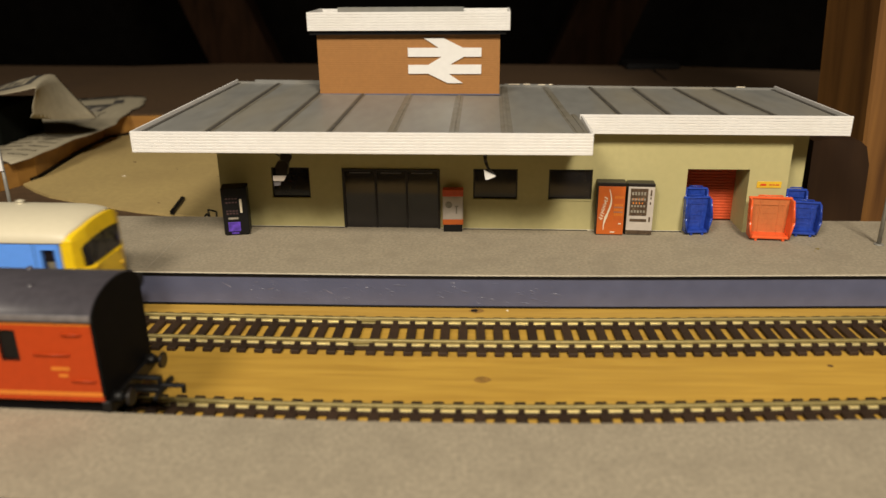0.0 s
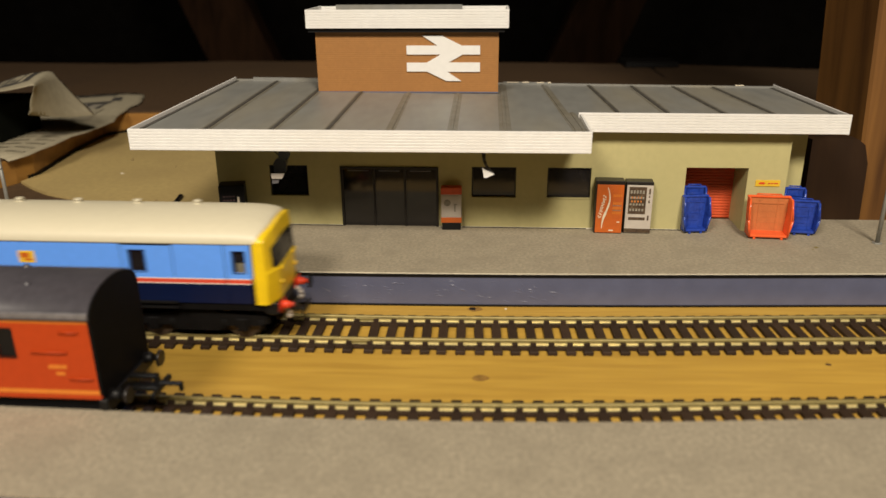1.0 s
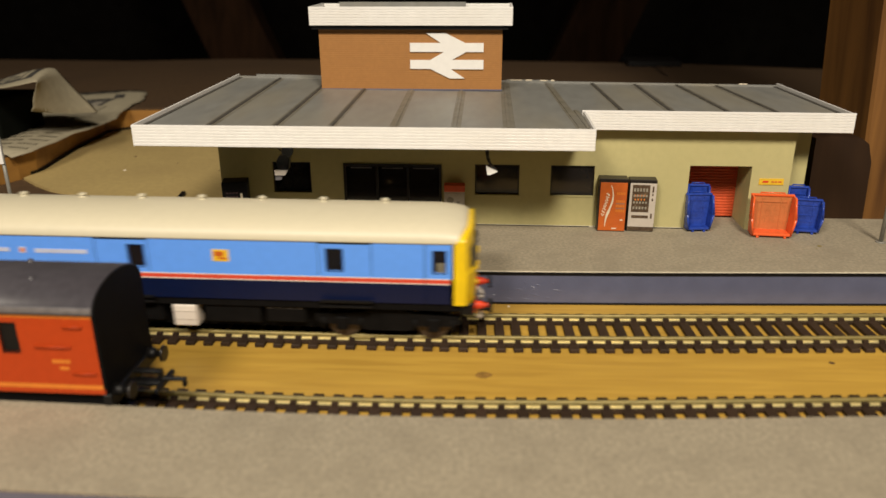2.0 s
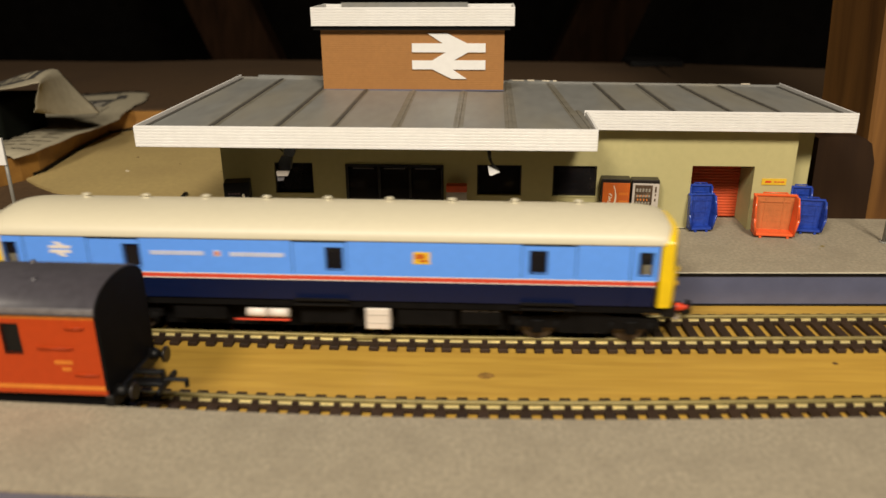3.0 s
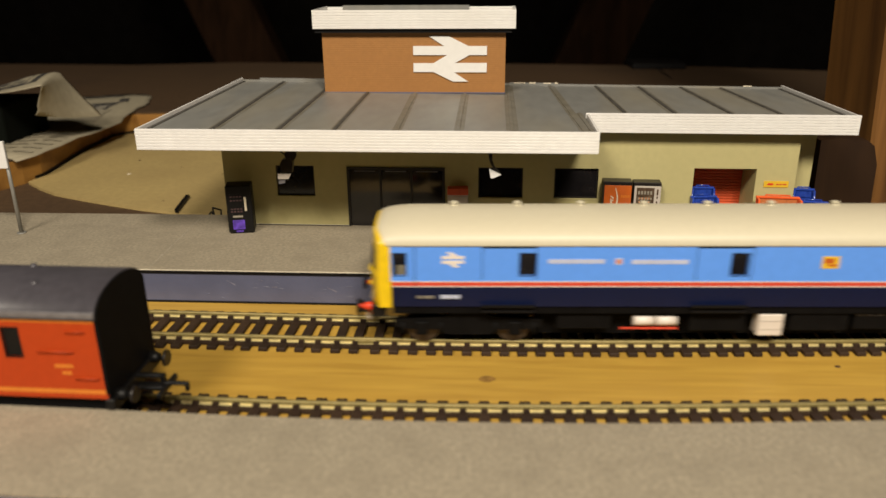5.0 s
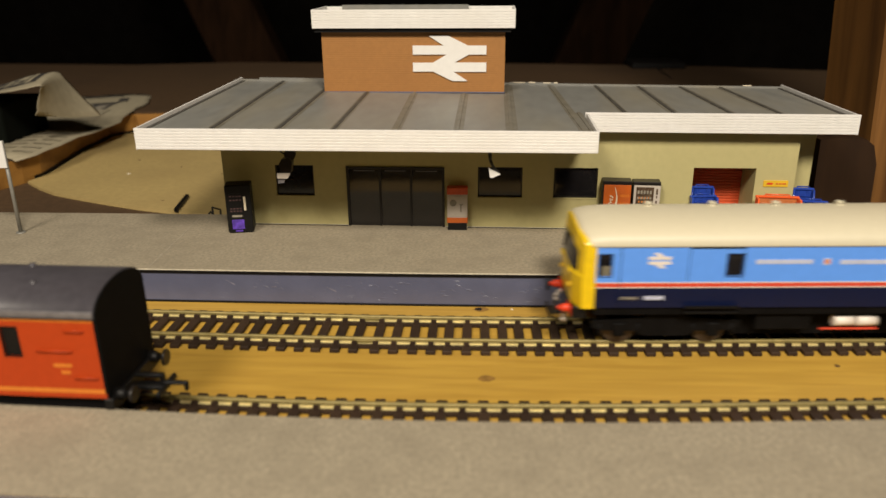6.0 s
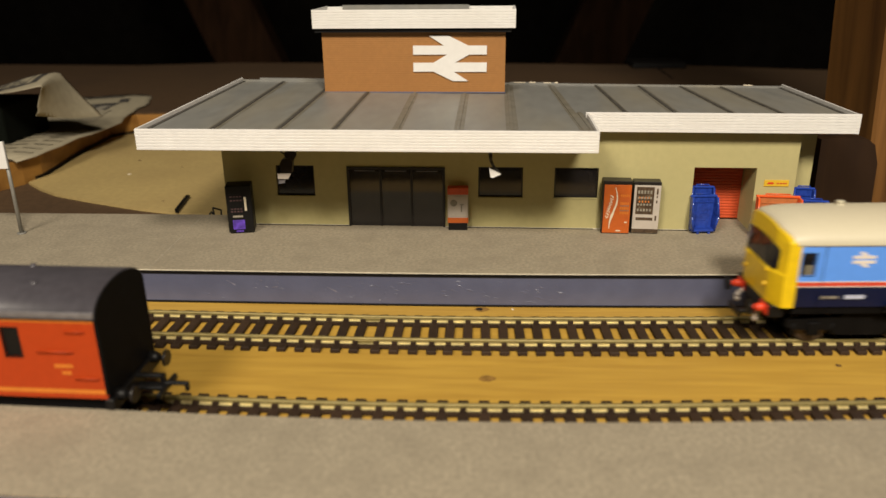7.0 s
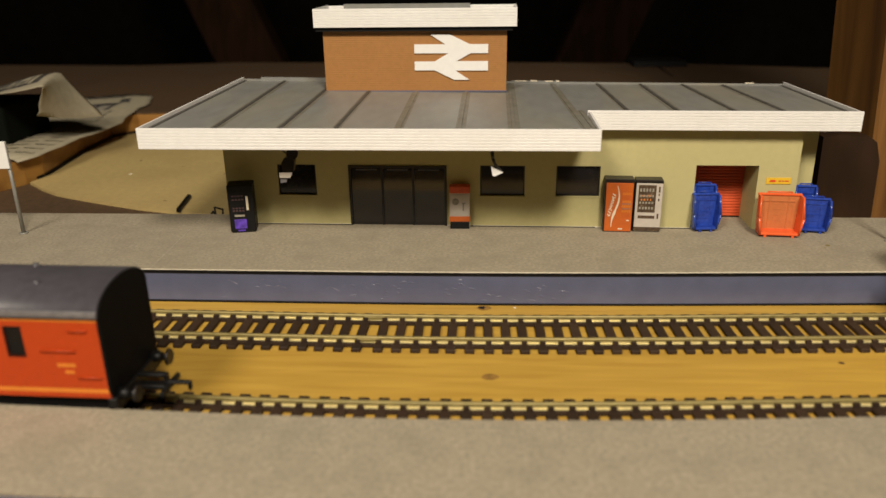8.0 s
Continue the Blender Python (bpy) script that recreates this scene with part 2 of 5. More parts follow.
def holed(bm, x0, x1, z0, z1, y0, y1, holes):
    """Upright sheet between y0 and y1 with rectangular openings (x0, x1, z0, z1) right through it."""
    xs = sorted({x0, x1, *[h[0] for h in holes], *[h[1] for h in holes]})
    zs = sorted({z0, z1, *[h[2] for h in holes], *[h[3] for h in holes]})
    def solid(i, j):
        if not (0 <= i < len(xs) - 1 and 0 <= j < len(zs) - 1):
            return False
        cx, cz = (xs[i] + xs[i + 1]) / 2, (zs[j] + zs[j + 1]) / 2
        return not any(h[0] < cx < h[1] and h[2] < cz < h[3] for h in holes)
    for i in range(len(xs) - 1):
        for j in range(len(zs) - 1):
            if not solid(i, j):
                continue
            a, b, c, d = xs[i], xs[i + 1], zs[j], zs[j + 1]
            quad(bm, (a, y0, c), (b, y0, c), (b, y0, d), (a, y0, d))
            quad(bm, (a, y1, d), (b, y1, d), (b, y1, c), (a, y1, c))
            if not solid(i - 1, j):
                quad(bm, (a, y0, c), (a, y0, d), (a, y1, d), (a, y1, c))
            if not solid(i + 1, j):
                quad(bm, (b, y0, d), (b, y0, c), (b, y1, c), (b, y1, d))
            if not solid(i, j - 1):
                quad(bm, (a, y0, c), (a, y1, c), (b, y1, c), (b, y0, c))
            if not solid(i, j + 1):
                quad(bm, (a, y1, d), (a, y0, d), (b, y0, d), (b, y1, d))


def quad(bm, *ps):
    return bm.faces.new([bm.verts.new(p) for p in ps])


def mesh_of(name, bm, material):
    for v in bm.verts:
        v.co *= MM
    me = bpy.data.meshes.new(name)
    bm.to_mesh(me)
    bm.free()
    me.materials.append(material)
    return me


def part(name, bm, material, parent=None, label="", place=None):
    """One mesh object from a bmesh in millimetres, under a thing or a part."""
    ob = new(name, mesh_of(name, bm, material))
    ob.parent = parent
    if place is not None:
        ob.matrix_basis = place
    return tagged(ob, label)


def boxes(name, rows, material, parent=None, label="", bev=0.0, place=None):
    bm = bmesh.new()
    for r in rows:
        box(bm, *r, bev=bev)
    return part(name, bm, material, parent, label, place)


def at(x, y, z, rx=0, ry=0, rz=0):
    return pose(x * MM, y * MM, z * MM, rx, ry, rz)


def thing(name, label, category, m=None, group="", kind=""):
    ob = tagged(new(name), label, category, group, kind)
    if m is not None:
        ob.matrix_basis = m
    return ob


def bow(x, c, x0=0.0, reach=80.0):
    """The gentle bend in which track and platforms are laid: how far they swing back at x."""
    d = abs(x - x0)
    return c * d * d if d < reach else c * reach * reach + 2 * c * reach * (d - reach)


def track_one(x):
    return 207.3 + bow(x, 0.00032, -8)


def track_two(x):
    return 272.8 + bow(x, 0.00022, 8)


# ---------------------------------------------------------------- setting
def ribbon(bm, front, back, z0, z1, x0=-420.0, x1=420.0, n=42):
    """Slab whose front and back edges follow functions of x."""
    rows = []
    for i in range(n + 1):
        x = x0 + (x1 - x0) * i / n
        rows.append([(x, front(x), z0), (x, back(x), z0), (x, back(x), z1), (x, front(x), z1)])
    loft(bm, rows, smooth=False)


def far_edge(x):
    return 300.4 + bow(x, 0.00013, 20)


def platform_back(x):
    return 377.4 - 0.016 * x


def near_edge(x):
    return 188.4 + bow(x, 0.00033, 0)


def build_setting():
    tagged(boxes("baseboard", [(-460, 460, 70, 378, -18, 0)], M_BASEBOARD), "varnished plywood baseboard with visible grain under the tracks", "baseboard", kind="structure")
    tagged(boxes("ground", [(-1100, 1100, 378, 1000, -24, -2)], M_BROWN), "dark brown hardboard floor of the layout table", "board", kind="structure")
    bm = bmesh.new()
    outline = [(-308, 499), (-292, 484), (-275, 471), (-250, 459), (-227, 449), (-205, 440), (-182, 433), (-156, 428), (-120, 422), (-60, 416), (150, 412), (150, 700), (-150, 700), (-250, 666.0), (-275, 665.0), (-299, 662), (-313, 645), (-312, 594), (-304, 518)]
    extrude(bm, outline, 2, -1.8, 0.0)
    tagged(part("beige_board", bm, M_BEIGE), "beige hardboard sheet with a curved edge behind the platform", "board", kind="structure")
    bm = bmesh.new()
    curve = [(-345, 420), (-325, 470), (-311, 500), (-307, 516), (-316, 594), (-317, 647), (-302, 666), (-275, 668), (-100, 672), (430, 676), (430, 700), (-100, 700), (-360, 700), (-380, 420)]
    extrude(bm, curve, 2, -1.9, 15.2)
    # raised black strip that puts a shadow line along the pine edge's foot
    foot = bmesh.new()
    inner = [(-309.5, 510), (-307, 516), (-316, 594), (-317, 647), (-302, 666), (-275, 668), (-100, 672)]
    extrude(foot, inner + [(x + 1.2, y - 1.2) for x, y in inner[::-1]], 2, -1.9, 1.3)
    tagged(part("foot_joint", foot, M_BLACK), "black strip put in for the shadow at the foot of the pine edge", "joint", kind="structure")
    tagged(part("board_edge", bm, M_EDGE), "sawn pine edge of the raised loft board", "board edge", kind="structure")
    bm = bmesh.new()
    curve = [(-1100, 360), (-372, 360), (-346, 420), (-326, 470), (-312, 500), (-308, 516), (-317, 594), (-318, 647), (-303, 667), (-275, 669), (-100, 673), (1100, 677), (1100, 880), (400, 930), (265, 975), (46, 1003), (-320, 1024), (-440, 1000), (-1100, 1060)]
    extrude(bm, curve, 2, 15.3, 17.0)
    tagged(part("loft_floor", bm, M_BROWN), "dusty brown chipboard loft floor behind the layout", "floor", kind="structure")
    # the loft round about: added boards, the unlit dark put into their near-black colour
    tagged(boxes("loft_wall_back", [(-2200, 2200, 2600, 2640, -900, 1500)], M_LOFTDARK), "added boarding at the back of the loft, darkness put into its near-black colour", "wall", kind="structure")
    tagged(boxes("loft_wall_left", [(-2240, -2200, -1500, 2600, -900, 1500)], M_LOFTDARK), "near-black added boarding of the loft side", "wall", kind="structure")
    tagged(boxes("loft_wall_right", [(2200, 2240, -1500, 2600, -900, 1500)], M_LOFTDARK), "near-black added boarding of the loft side", "wall", kind="structure")
    tagged(boxes("loft_wall_front", [(-2200, 2200, -1540, -1500, -900, 1500)], M_LOFTDARK), "near-black added boarding behind the viewer", "wall", kind="structure")
    tagged(boxes("loft_ceiling", [(-2240, 2240, -1540, 2640, 1500, 1540)], M_LOFTDARK), "near-black added boarding under the loft roof", "ceiling", kind="structure")
    tagged(boxes("floor", [(-2240, 2240, -1540, 2640, -940, -900)], M_LOFTDARK), "near-black added floor below the layout table", "floor", kind="structure")
    # knots in the ply
    bm = bmesh.new()
    for x, y, r in ((5.4, 240.4, 2.9), (3.7, 298.4, 3.0), (134, 252.6, 1.2)):
        vs = [bm.verts.new((x + r * math.cos(a) * random.uniform(0.85, 1.2), y + 0.8 * r * math.sin(a) * random.uniform(0.85, 1.15), 0.06)) for a in np.linspace(0, 2 * math.pi, 15)[:-1]]
        bm.faces.new(vs)
    tagged(part("timber_knots", bm, M_KNOT), "dark knots in the plywood", "knot", kind="structure")


def build_platforms():
    far = thing("platform_far", "grey paper-covered card platform with a blue-grey face", "platform", kind="structure")
    bm = bmesh.new()
    ribbon(bm, lambda x: far_edge(x) + 0.9, lambda x: platform_back(x) - 0.3, 0.0, 15.0)
    part("core", bm, M_FACE, far)
    bm = bmesh.new()
    ribbon(bm, lambda x: far_edge(x) + 0.15, lambda x: platform_back(x), 15.3, 15.55)
    part("card_edge", bm, M_CARD, far, "pale cut edge of the card")
    bm = bmesh.new()
    ribbon(bm, lambda x: far_edge(x) + 0.75, lambda x: platform_back(x), 15.55, 15.8)
    part("surface", bm, M_PLATFORM, far, "grey speckled platform paper")
    # shadow under the overhanging edge, put in as a black strip
    bm = bmesh.new()
    ribbon(bm, lambda x: far_edge(x) + 0.35, lambda x: far_edge(x) + 3, 13.9, 15.3)
    part("edge_shadow_strip", bm, M_BLACK, far, "black strip put in for the shadow under the platform edge")
    # contact shade at the foot of the face, again a black strip
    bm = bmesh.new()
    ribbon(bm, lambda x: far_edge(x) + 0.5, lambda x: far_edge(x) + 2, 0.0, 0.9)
    part("foot_strip", bm, M_BLACK, far, "black strip put in for the shade along the foot of the face")
    bm = bmesh.new()
    for a, b in (((-142.0, 304), (-142.0, 330)), ((-142.3, 330), (-142.3, 350)), ((-142.6, 350), (-142.6, 376))):
        box(bm, a[0], a[0] + 0.3, a[1], b[1], 15.7, 15.84)
    part("joint", bm, M_JOINT, far, "seam between two sheets of platform paper")
    rng = random.Random(5)
    bm = bmesh.new()
    flakes = bmesh.new()
    for i in range(80):
        x = rng.choice((rng.gauss(-90, 15), rng.gauss(-62, 14), rng.gauss(-12, 22), rng.gauss(26, 8)))
        z, w, hh = rng.uniform(2.0, 12), rng.uniform(1.2, 6.0), rng.uniform(0.3, 0.8)
        y, s = far_edge(x) + 0.9, rng.uniform(-0.5, 0.15)
        ring = [(x, z), (x + w * 0.5, z + s * w * 0.5 - hh), (x + w, z + s * w), (x + w * 0.45, z + s * w * 0.5 + hh)]
        vs = [bm.verts.new((u, y + 0.02, v)) for u, v in ring]
        top = bm.verts.new((x + w * 0.45, y - rng.uniform(0.06, 0.16), z + s * w * 0.5 + hh * 0.5))
        for k in range(4):
            bm.faces.new((vs[k], vs[(k + 1) % 4], top))
        if i % 20 == 0:
            flakes.faces.new([flakes.verts.new(p) for p in ((x, y - 0.06, z + 0.3), (x + w, y - 0.06, z + s * w + 0.3), (x + w * 0.7, y - 0.12, z + s * w + 0.55), (x + 0.1, y - 0.12, z + 0.5))])
    part("paint_blisters", bm, M_FACE, far, "glossy blisters in the blue-grey paint")
    part("scuffs", flakes, M_SCUFF, far, "small pale scuffs in the paint")
    near = thing("platform_near", "grey paper-covered card platform beside the parcels van", "platform", kind="structure")
    bm = bmesh.new()
    ribbon(bm, lambda x: near_edge(x) + 0.0, lambda x: 153.0 - 0.04 * (x + 100), 0.0, 15.4)
    part("core", bm, M_FACE, near)
    bm = bmesh.new()
    ribbon(bm, lambda x: near_edge(x) + 0.5, lambda x: 152.6 - 0.04 * (x + 100), 15.4, 15.8)
    part("surface", bm, M_PLATFORM, near, "grey speckled platform paper")


def swept(centre, off, sec, x0=-410.0, x1=410.0, n=82):
    """A section of (across, up) points swept along the track."""
    bm = bmesh.new()
    rows = []
    for i in range(n + 1):
        x = x0 + (x1 - x0) * i / n
        rows.append([(x, centre(x) + off + u, v) for u, v in sec])
    loft(bm, rows, smooth=False)
    return bm


HEAD = [(-0.72, 2.95), (0.72, 2.95), (0.72, 3.75), (0.5, 4.05), (-0.5, 4.05), (-0.72, 3.75)]
WEB = [(-1.1, 1.65), (1.1, 1.65), (1.1, 1.85), (0.45, 2.1), (0.45, 2.95), (-0.45, 2.95), (-0.45, 2.1), (-1.1, 1.85)]
TIE = [(-2.5, 0.5), (2.5, 0.5), (2.5, 1.62), (-2.5, 1.62)]
GAUGE = 9.75


def sleeper_mesh():
    bm = bmesh.new()
    box(bm, -1.82, 1.82, -15.8, 15.8, 0.0, 1.7, 0.2)
    for s in (-GAUGE, GAUGE):
        for d in (-1.2, 1.2):
            box(bm, -1.0, 1.0, s + d - 0.8, s + d + 0.8, 1.5, 3.0)
    return mesh_of("sleeper", bm, M_SLEEPER)


def build_track(label, centre, phase, pitch, close, gap_at=None):
    track = thing("railway_track", label, "track", group="tracks")
    for s in (-GAUGE, GAUGE):
        rail = part("rail", swept(centre, s, WEB), M_RAILSIDE, track, "bright nickel silver rail")
        part("rail_head", swept(centre, s, HEAD), M_RAIL, rail, "tarnished rail head")
        part("tie_strip", swept(centre, s, TIE), M_SLEEPER, track, "dark strip tying the sleepers together")
    me = sleeper_mesh()
    # moulded in lengths of four, the spacing closing up slowly along the bends
    xs = []
    for k in range(-46, 47):
        near = max(-30, min(30, k))
        x = phase + pitch * k - close * near ** 3 - close * 2700 * (k - near)
        x += (0.0, 0.16, 0.22, -0.2)[(k + (3 if k >= 0 else 2)) % 4]
        xs.append(x - (1.45 if gap_at and k < 0 else 0.0))
    rng = random.Random(11)
    for x in sorted(xs):
        ob = new("sleeper", me)
        ob.parent = track
        slope = (centre(x + 1) - centre(x - 1)) / 2
        ob.matrix_basis = at(x, centre(x), 0, 0, 0, math.degrees(math.atan(slope)) + rng.uniform(-0.6, 0.6))
    if gap_at:
        for s in (-GAUGE, GAUGE):
            bm = bmesh.new()
            box(bm, gap_at - 4.2, gap_at + 4.2, centre(gap_at) + s - 0.95, centre(gap_at) + s + 0.95, 1.7, 3.3, 0.15)
            part("rail_joiner", bm, M_RAIL, track, "metal rail joiner")
    return track


# ---------------------------------------------------------------- station building
def fascia(parent, x0, x1, y0, y1, z0, z1, along, out, ribs=7, d=0.30):
    """Ribbed white board. along: 0 runs in x, 1 runs in y; out: the side to which the ribs stand proud."""
    bm = bmesh.new()
    h = (z1 - z0) / ribs
    comb = []
    for i in range(ribs):
        a, b = z0 + h * i + 0.13 * h, z0 + h * (i + 1) - 0.13 * h
        comb += [(0.0, z0 + h * i), (d, a), (d, b)]
    comb.append((0.0, z1))
    if along == 0:
        pts = [(y0 - u, v) for u, v in comb] + [(y1, z1), (y1, z0)]
        extrude(bm, pts, 0, x0, x1)
    else:
        e, f = (x1, x0) if out > 0 else (x0, x1)
        extrude(bm, [(e + u * out, v) for u, v in comb] + [(f, z1), (f, z0)], 1, y0, y1)
    return part("fascia", bm, M_WHITE, parent, "white ribbed fascia board")


def build_station():
    # the origin lies on the platform at the foot of the front wall
    st = thing("station_building", "flat-roofed olive model station with white ribbed fascias and a brown clerestory", "building", at(0, 361.0, 15.8, 0, 0, -1.84))
    Y, T = 0.0, 2.4
    xl, xr, top, back = -124.6, 152.3, 50.5, 84.0
    wins = [(-98.2, -78.9, 15.3, 30.9), (2.3, 24.0, 15.6, 30.9), (39.1, 60.1, 15.7, 30.9)]
    door = (-62.5, -14.0, 0.0, 30.6)
    bay = (105.0, 134.0, 0.0, 31.6)
    bm = bmesh.new()
    holed(bm, xl, xr, 0.0, top, Y, Y + T, wins + [door, bay])
    part("front_wall", bm, M_WALL, st)
    boxes("back_wall", [(xl, 163.9, back, back + T, -17, top)], M_WALL, st)
    boxes("side_wall", [(xl, xl + T, Y + T, back, 0, top)], M_WALL, st)
    boxes("side_wall", [(xr - T, xr, Y + T, 12.0, 0, top)], M_WALL, st)
    boxes("side_wall", [(163.9 - T, 163.9, 12.0 + T, back, -2, top)], M_WALL, st)
    boxes("rear_front_wall", [(xr - T, 163.9, 12.0, 12.0 + T, 0, top)], M_WALL, st)
    boxes("wall_base", [(xl, -62.6, Y - 0.3, Y, 0.0, 0.45)], M_CARD, st, "pale glue line at the wall foot")
    boxes("wall_base", [(-13.9, 104.7, Y - 0.3, Y, 0.0, 0.45)], M_CARD, st, "pale glue line at the wall foot")
    for x0, x1, z0, z1 in wins:
        w = part("window", holed_bm(x0, x1, z0, z1, Y + 1.2, Y + 2.2, 0.7), M_BRONZE, st, "dark window frame")
        boxes("pane", [(x0 + 0.7, x1 - 0.7, Y + 1.6, Y + 1.9, z0 + 0.7, z1 - 0.7)], M_GLASS, w, "dark tinted glazing")
        boxes("sill", [(x0 - 0.1, x1 + 0.1, Y - 0.35, Y + 1.2, z0 - 0.5, z0 - 0.02)], M_WALL, w)
    # sliding door in three leaves
    bm = bmesh.new()
    box(bm, door[0], door[1], Y - 0.7, Y + 1.6, door[3] - 1.3, door[3], 0.12)
    for x in (door[0], door[1] - 1.2):
        box(bm, x, x + 1.2, Y - 0.7, Y + 1.6, 0.0, door[3] - 1.3, 0.12)
    d = part("entrance_door", bm, M_BRONZE, st, "dark bronze sliding door frame")
    wl = (door[1] - door[0] - 2.4) / 3
    for i in range(3):
        a = door[0] + 1.2 + wl * i
        boxes("glass", [(a + 0.3 * (i > 0), a + wl - 0.3 * (i < 2), Y + 0.4 + 0.2 * (i % 2), Y + 0.7 + 0.2 * (i % 2), 0.0, door[3] - 1.3)], M_DOORGLASS, d, "smoked glass pane")
        if i:
            boxes("mullion", [(a - 0.55, a + 0.55, Y - 0.1, Y + 1.2, 0.0, door[3] - 1.3)], M_BRONZE, d, bev=0.1)
        # glint below the door head, put in as a pale strip
        boxes("head_glint", [(a + 2.5, a + wl - 2.5, Y + 0.1, Y + 0.38, door[3] - 2.4, door[3] - 2.0)], M_PALESTRIP, d, "pale grey strip painted as a glint under the door head")
    # the dark of the gap under the wall, put in as black strips
    boxes("foot_gap", [(xl + 14, -62.6, Y - 0.75, Y - 0.3, 0.0, 0.3), (-2.5, 59, Y - 0.75, Y - 0.3, 0.0, 0.3), (90, 104.6, Y - 0.75, Y - 0.3, 0.0, 0.3)], M_BLACK, st, "black strip put in for the shaded gap under the wall foot")
    # goods bay with roller shutter
    boxes("bay_cheek", [(bay[1], bay[1] + 1.2, Y + T, 20.2, 0, 31.5)], M_WALL, st)
    boxes("bay_cheek", [(bay[0] - 1.2, bay[0], Y + T, 20.2, 0, 31.5)], M_WALL, st)
    boxes("bay_ceiling", [(bay[0] - 1.2, bay[1] + 1.2, Y + T, 21.2, 31.5, 32.7)], M_WALL, st)
    sh = boxes("roller_shutter", [(bay[0], bay[1], 20.2, 21.0, 0, 31.5)], M_SHUTTER, st, "red-orange slatted roller shutter")
    for i in range(21):
        z = i * 1.5
        bm = bmesh.new()
        extrude(bm, [(20.2, z), (19.85, z + 0.25), (19.75, z + 0.75), (19.85, z + 1.2), (20.2, z + 1.46)], 0, bay[0], bay[1])
        part("slat", bm, M_SHUTTER, sh)
    sign = boxes("wall_sign", [(138.0, 149.4, Y - 0.35, Y, 22.8, 25.8)], M_YELLOWSIGN, st, "small yellow parcels sign")
    bm = bmesh.new()
    extrude(bm, [(139.3, 23.9), (139.9, 24.8), (141.9, 24.8), (142.6, 24.4), (142.0, 23.8)], 1, Y - 0.45, Y - 0.3)
    part("emblem", bm, M_BUFFER, sign, "red emblem")
    for a, b in ((143.7, 144.9), (145.2, 146.3), (146.6, 148.4)):
        boxes("letter_bar", [(a, b, Y - 0.45, Y - 0.3, 24.0, 24.55)], M_SHUTTER, sign)
    # roof: canopy to the front on one part, set back on the other
    zf0, zf1 = 49.7, 58.8
    zs = 56.8
    xa, xb, xc = -143.1, 52.9, 174.2
    yf, ys, yb = -48.8, -6.6, 96.0
    bm = bmesh.new()
    extrude(bm, [(xa + 0.8, yf + 0.8), (xb - 0.8, yf + 0.8), (xb - 0.8, ys + 0.8), (xc - 0.8, ys + 0.8), (xc - 0.8, yb), (xa + 0.8, yb)], 2, zs - 1.2, zs)
    for axis, cuts in ((0, range(-130, 171, 12)), (1, range(-40, 95, 12))):
        for c in cuts:
            co = (c, 0, 0) if axis == 0 else (0, c, 0)
            bmesh.ops.bisect_plane(bm, geom=bm.verts[:] + bm.edges[:] + bm.faces[:], plane_co=co, plane_no=(1 - axis, axis, 0))
    part("roof", bm, M_ROOF, st, "weathered grey roof sheet")
    for i, (a, b) in enumerate(((20, 27), (29, 33), (37.5, 42), (44, 46), (152, 157))):
        boxes("glue_smear", [(a, b, yb - 0.7, yb + 0.2, zs + 0.9, zs + 1.5 + 0.2 * (i % 2))], M_CREAM, st, "pale smear of glue on the roof edge", bev=0.2)
    boxes("canopy_soffit", [(xa + 0.8, xb - 0.8, yf + 0.8, Y - 0.1, zf0 + 1.6, zf0 + 2.4)], M_WALL, st, "plain underside of the canopy")
    boxes("eaves_soffit", [(xb - 0.8, xc - 0.8, ys + 0.8, Y - 0.1, zf0 + 1.6, zf0 + 2.4)], M_WALL, st, "plain underside of the eaves")
    fascia(st, xa, xb, yf, yf + 0.8, zf0, zf1, 0, -1, d=0.16)
    fascia(st, xb - 1.2, xc, ys, ys + 0.8, zf0 + 0.4, zf1 + 0.3, 0, -1)
    fascia(st, xb - 0.8, xb, yf + 0.8, ys - 0.2, zf0, zf1, 1, 1)
    fascia(st, xa, xa + 0.8, yf + 0.8, yb, zf0, zf1, 1, -1)
    fascia(st, xc - 0.8, xc, ys + 0.8, yb, zf0, zf1, 1, 1)
    boxes("rear_kerb", [(xa + 0.8, xc - 0.8, yb - 0.8, yb, zs, zs + 1.0)], M_ROOF, st, "grey kerb along the back of the roof")
    boxes("rear_upstand", [(-132, -84, yb - 0.2, yb + 0.9, zs, zs + 2.0)], M_ROOF, st)
    boxes("rear_upstand", [(18, 46, yb - 0.2, yb + 0.9, zs, zs + 1.4)], M_ROOF, st)
    ribs = [(-117.2, -112.8, yf, yb), (-86.2, -83.5, yf, yb), (-61.0, -58.9, yf, yb), (-35.2, -31.4, yf, yb), (-7.8, -5.4, yf, yb), (16.6, 17.5, yf, yb), (41.2, 48.5, yf, yb), (49.4, 51.6, yf, 6.0),
            (68.0, 72.0, ys, yb), (92.5, 95.2, ys, yb), (116.2, 122.0, ys, yb), (139.0, 145.0, ys, yb)]
    for i, (x1, x0, a, b) in enumerate(ribs):
        bm = bmesh.new()
        box(bm, -0.85, 0.85, a + 1.0, b - 1.0, zs - 0.1, zs + 0.45, 0.14)
        for v in bm.verts:
            v.co.x += x0 + (x1 - x0) * (v.co.y - a) / (b - a) + 0.25 * math.sin(v.co.y * 0.1 + i)
        stain = bmesh.new()
        box(stain, -2.1 - 0.5 * math.sin(3.0 * i), 2.3 + 0.6 * math.cos(5.0 * i), a + 1.2, b - 1.2, zs - 0.05, zs + 0.05)
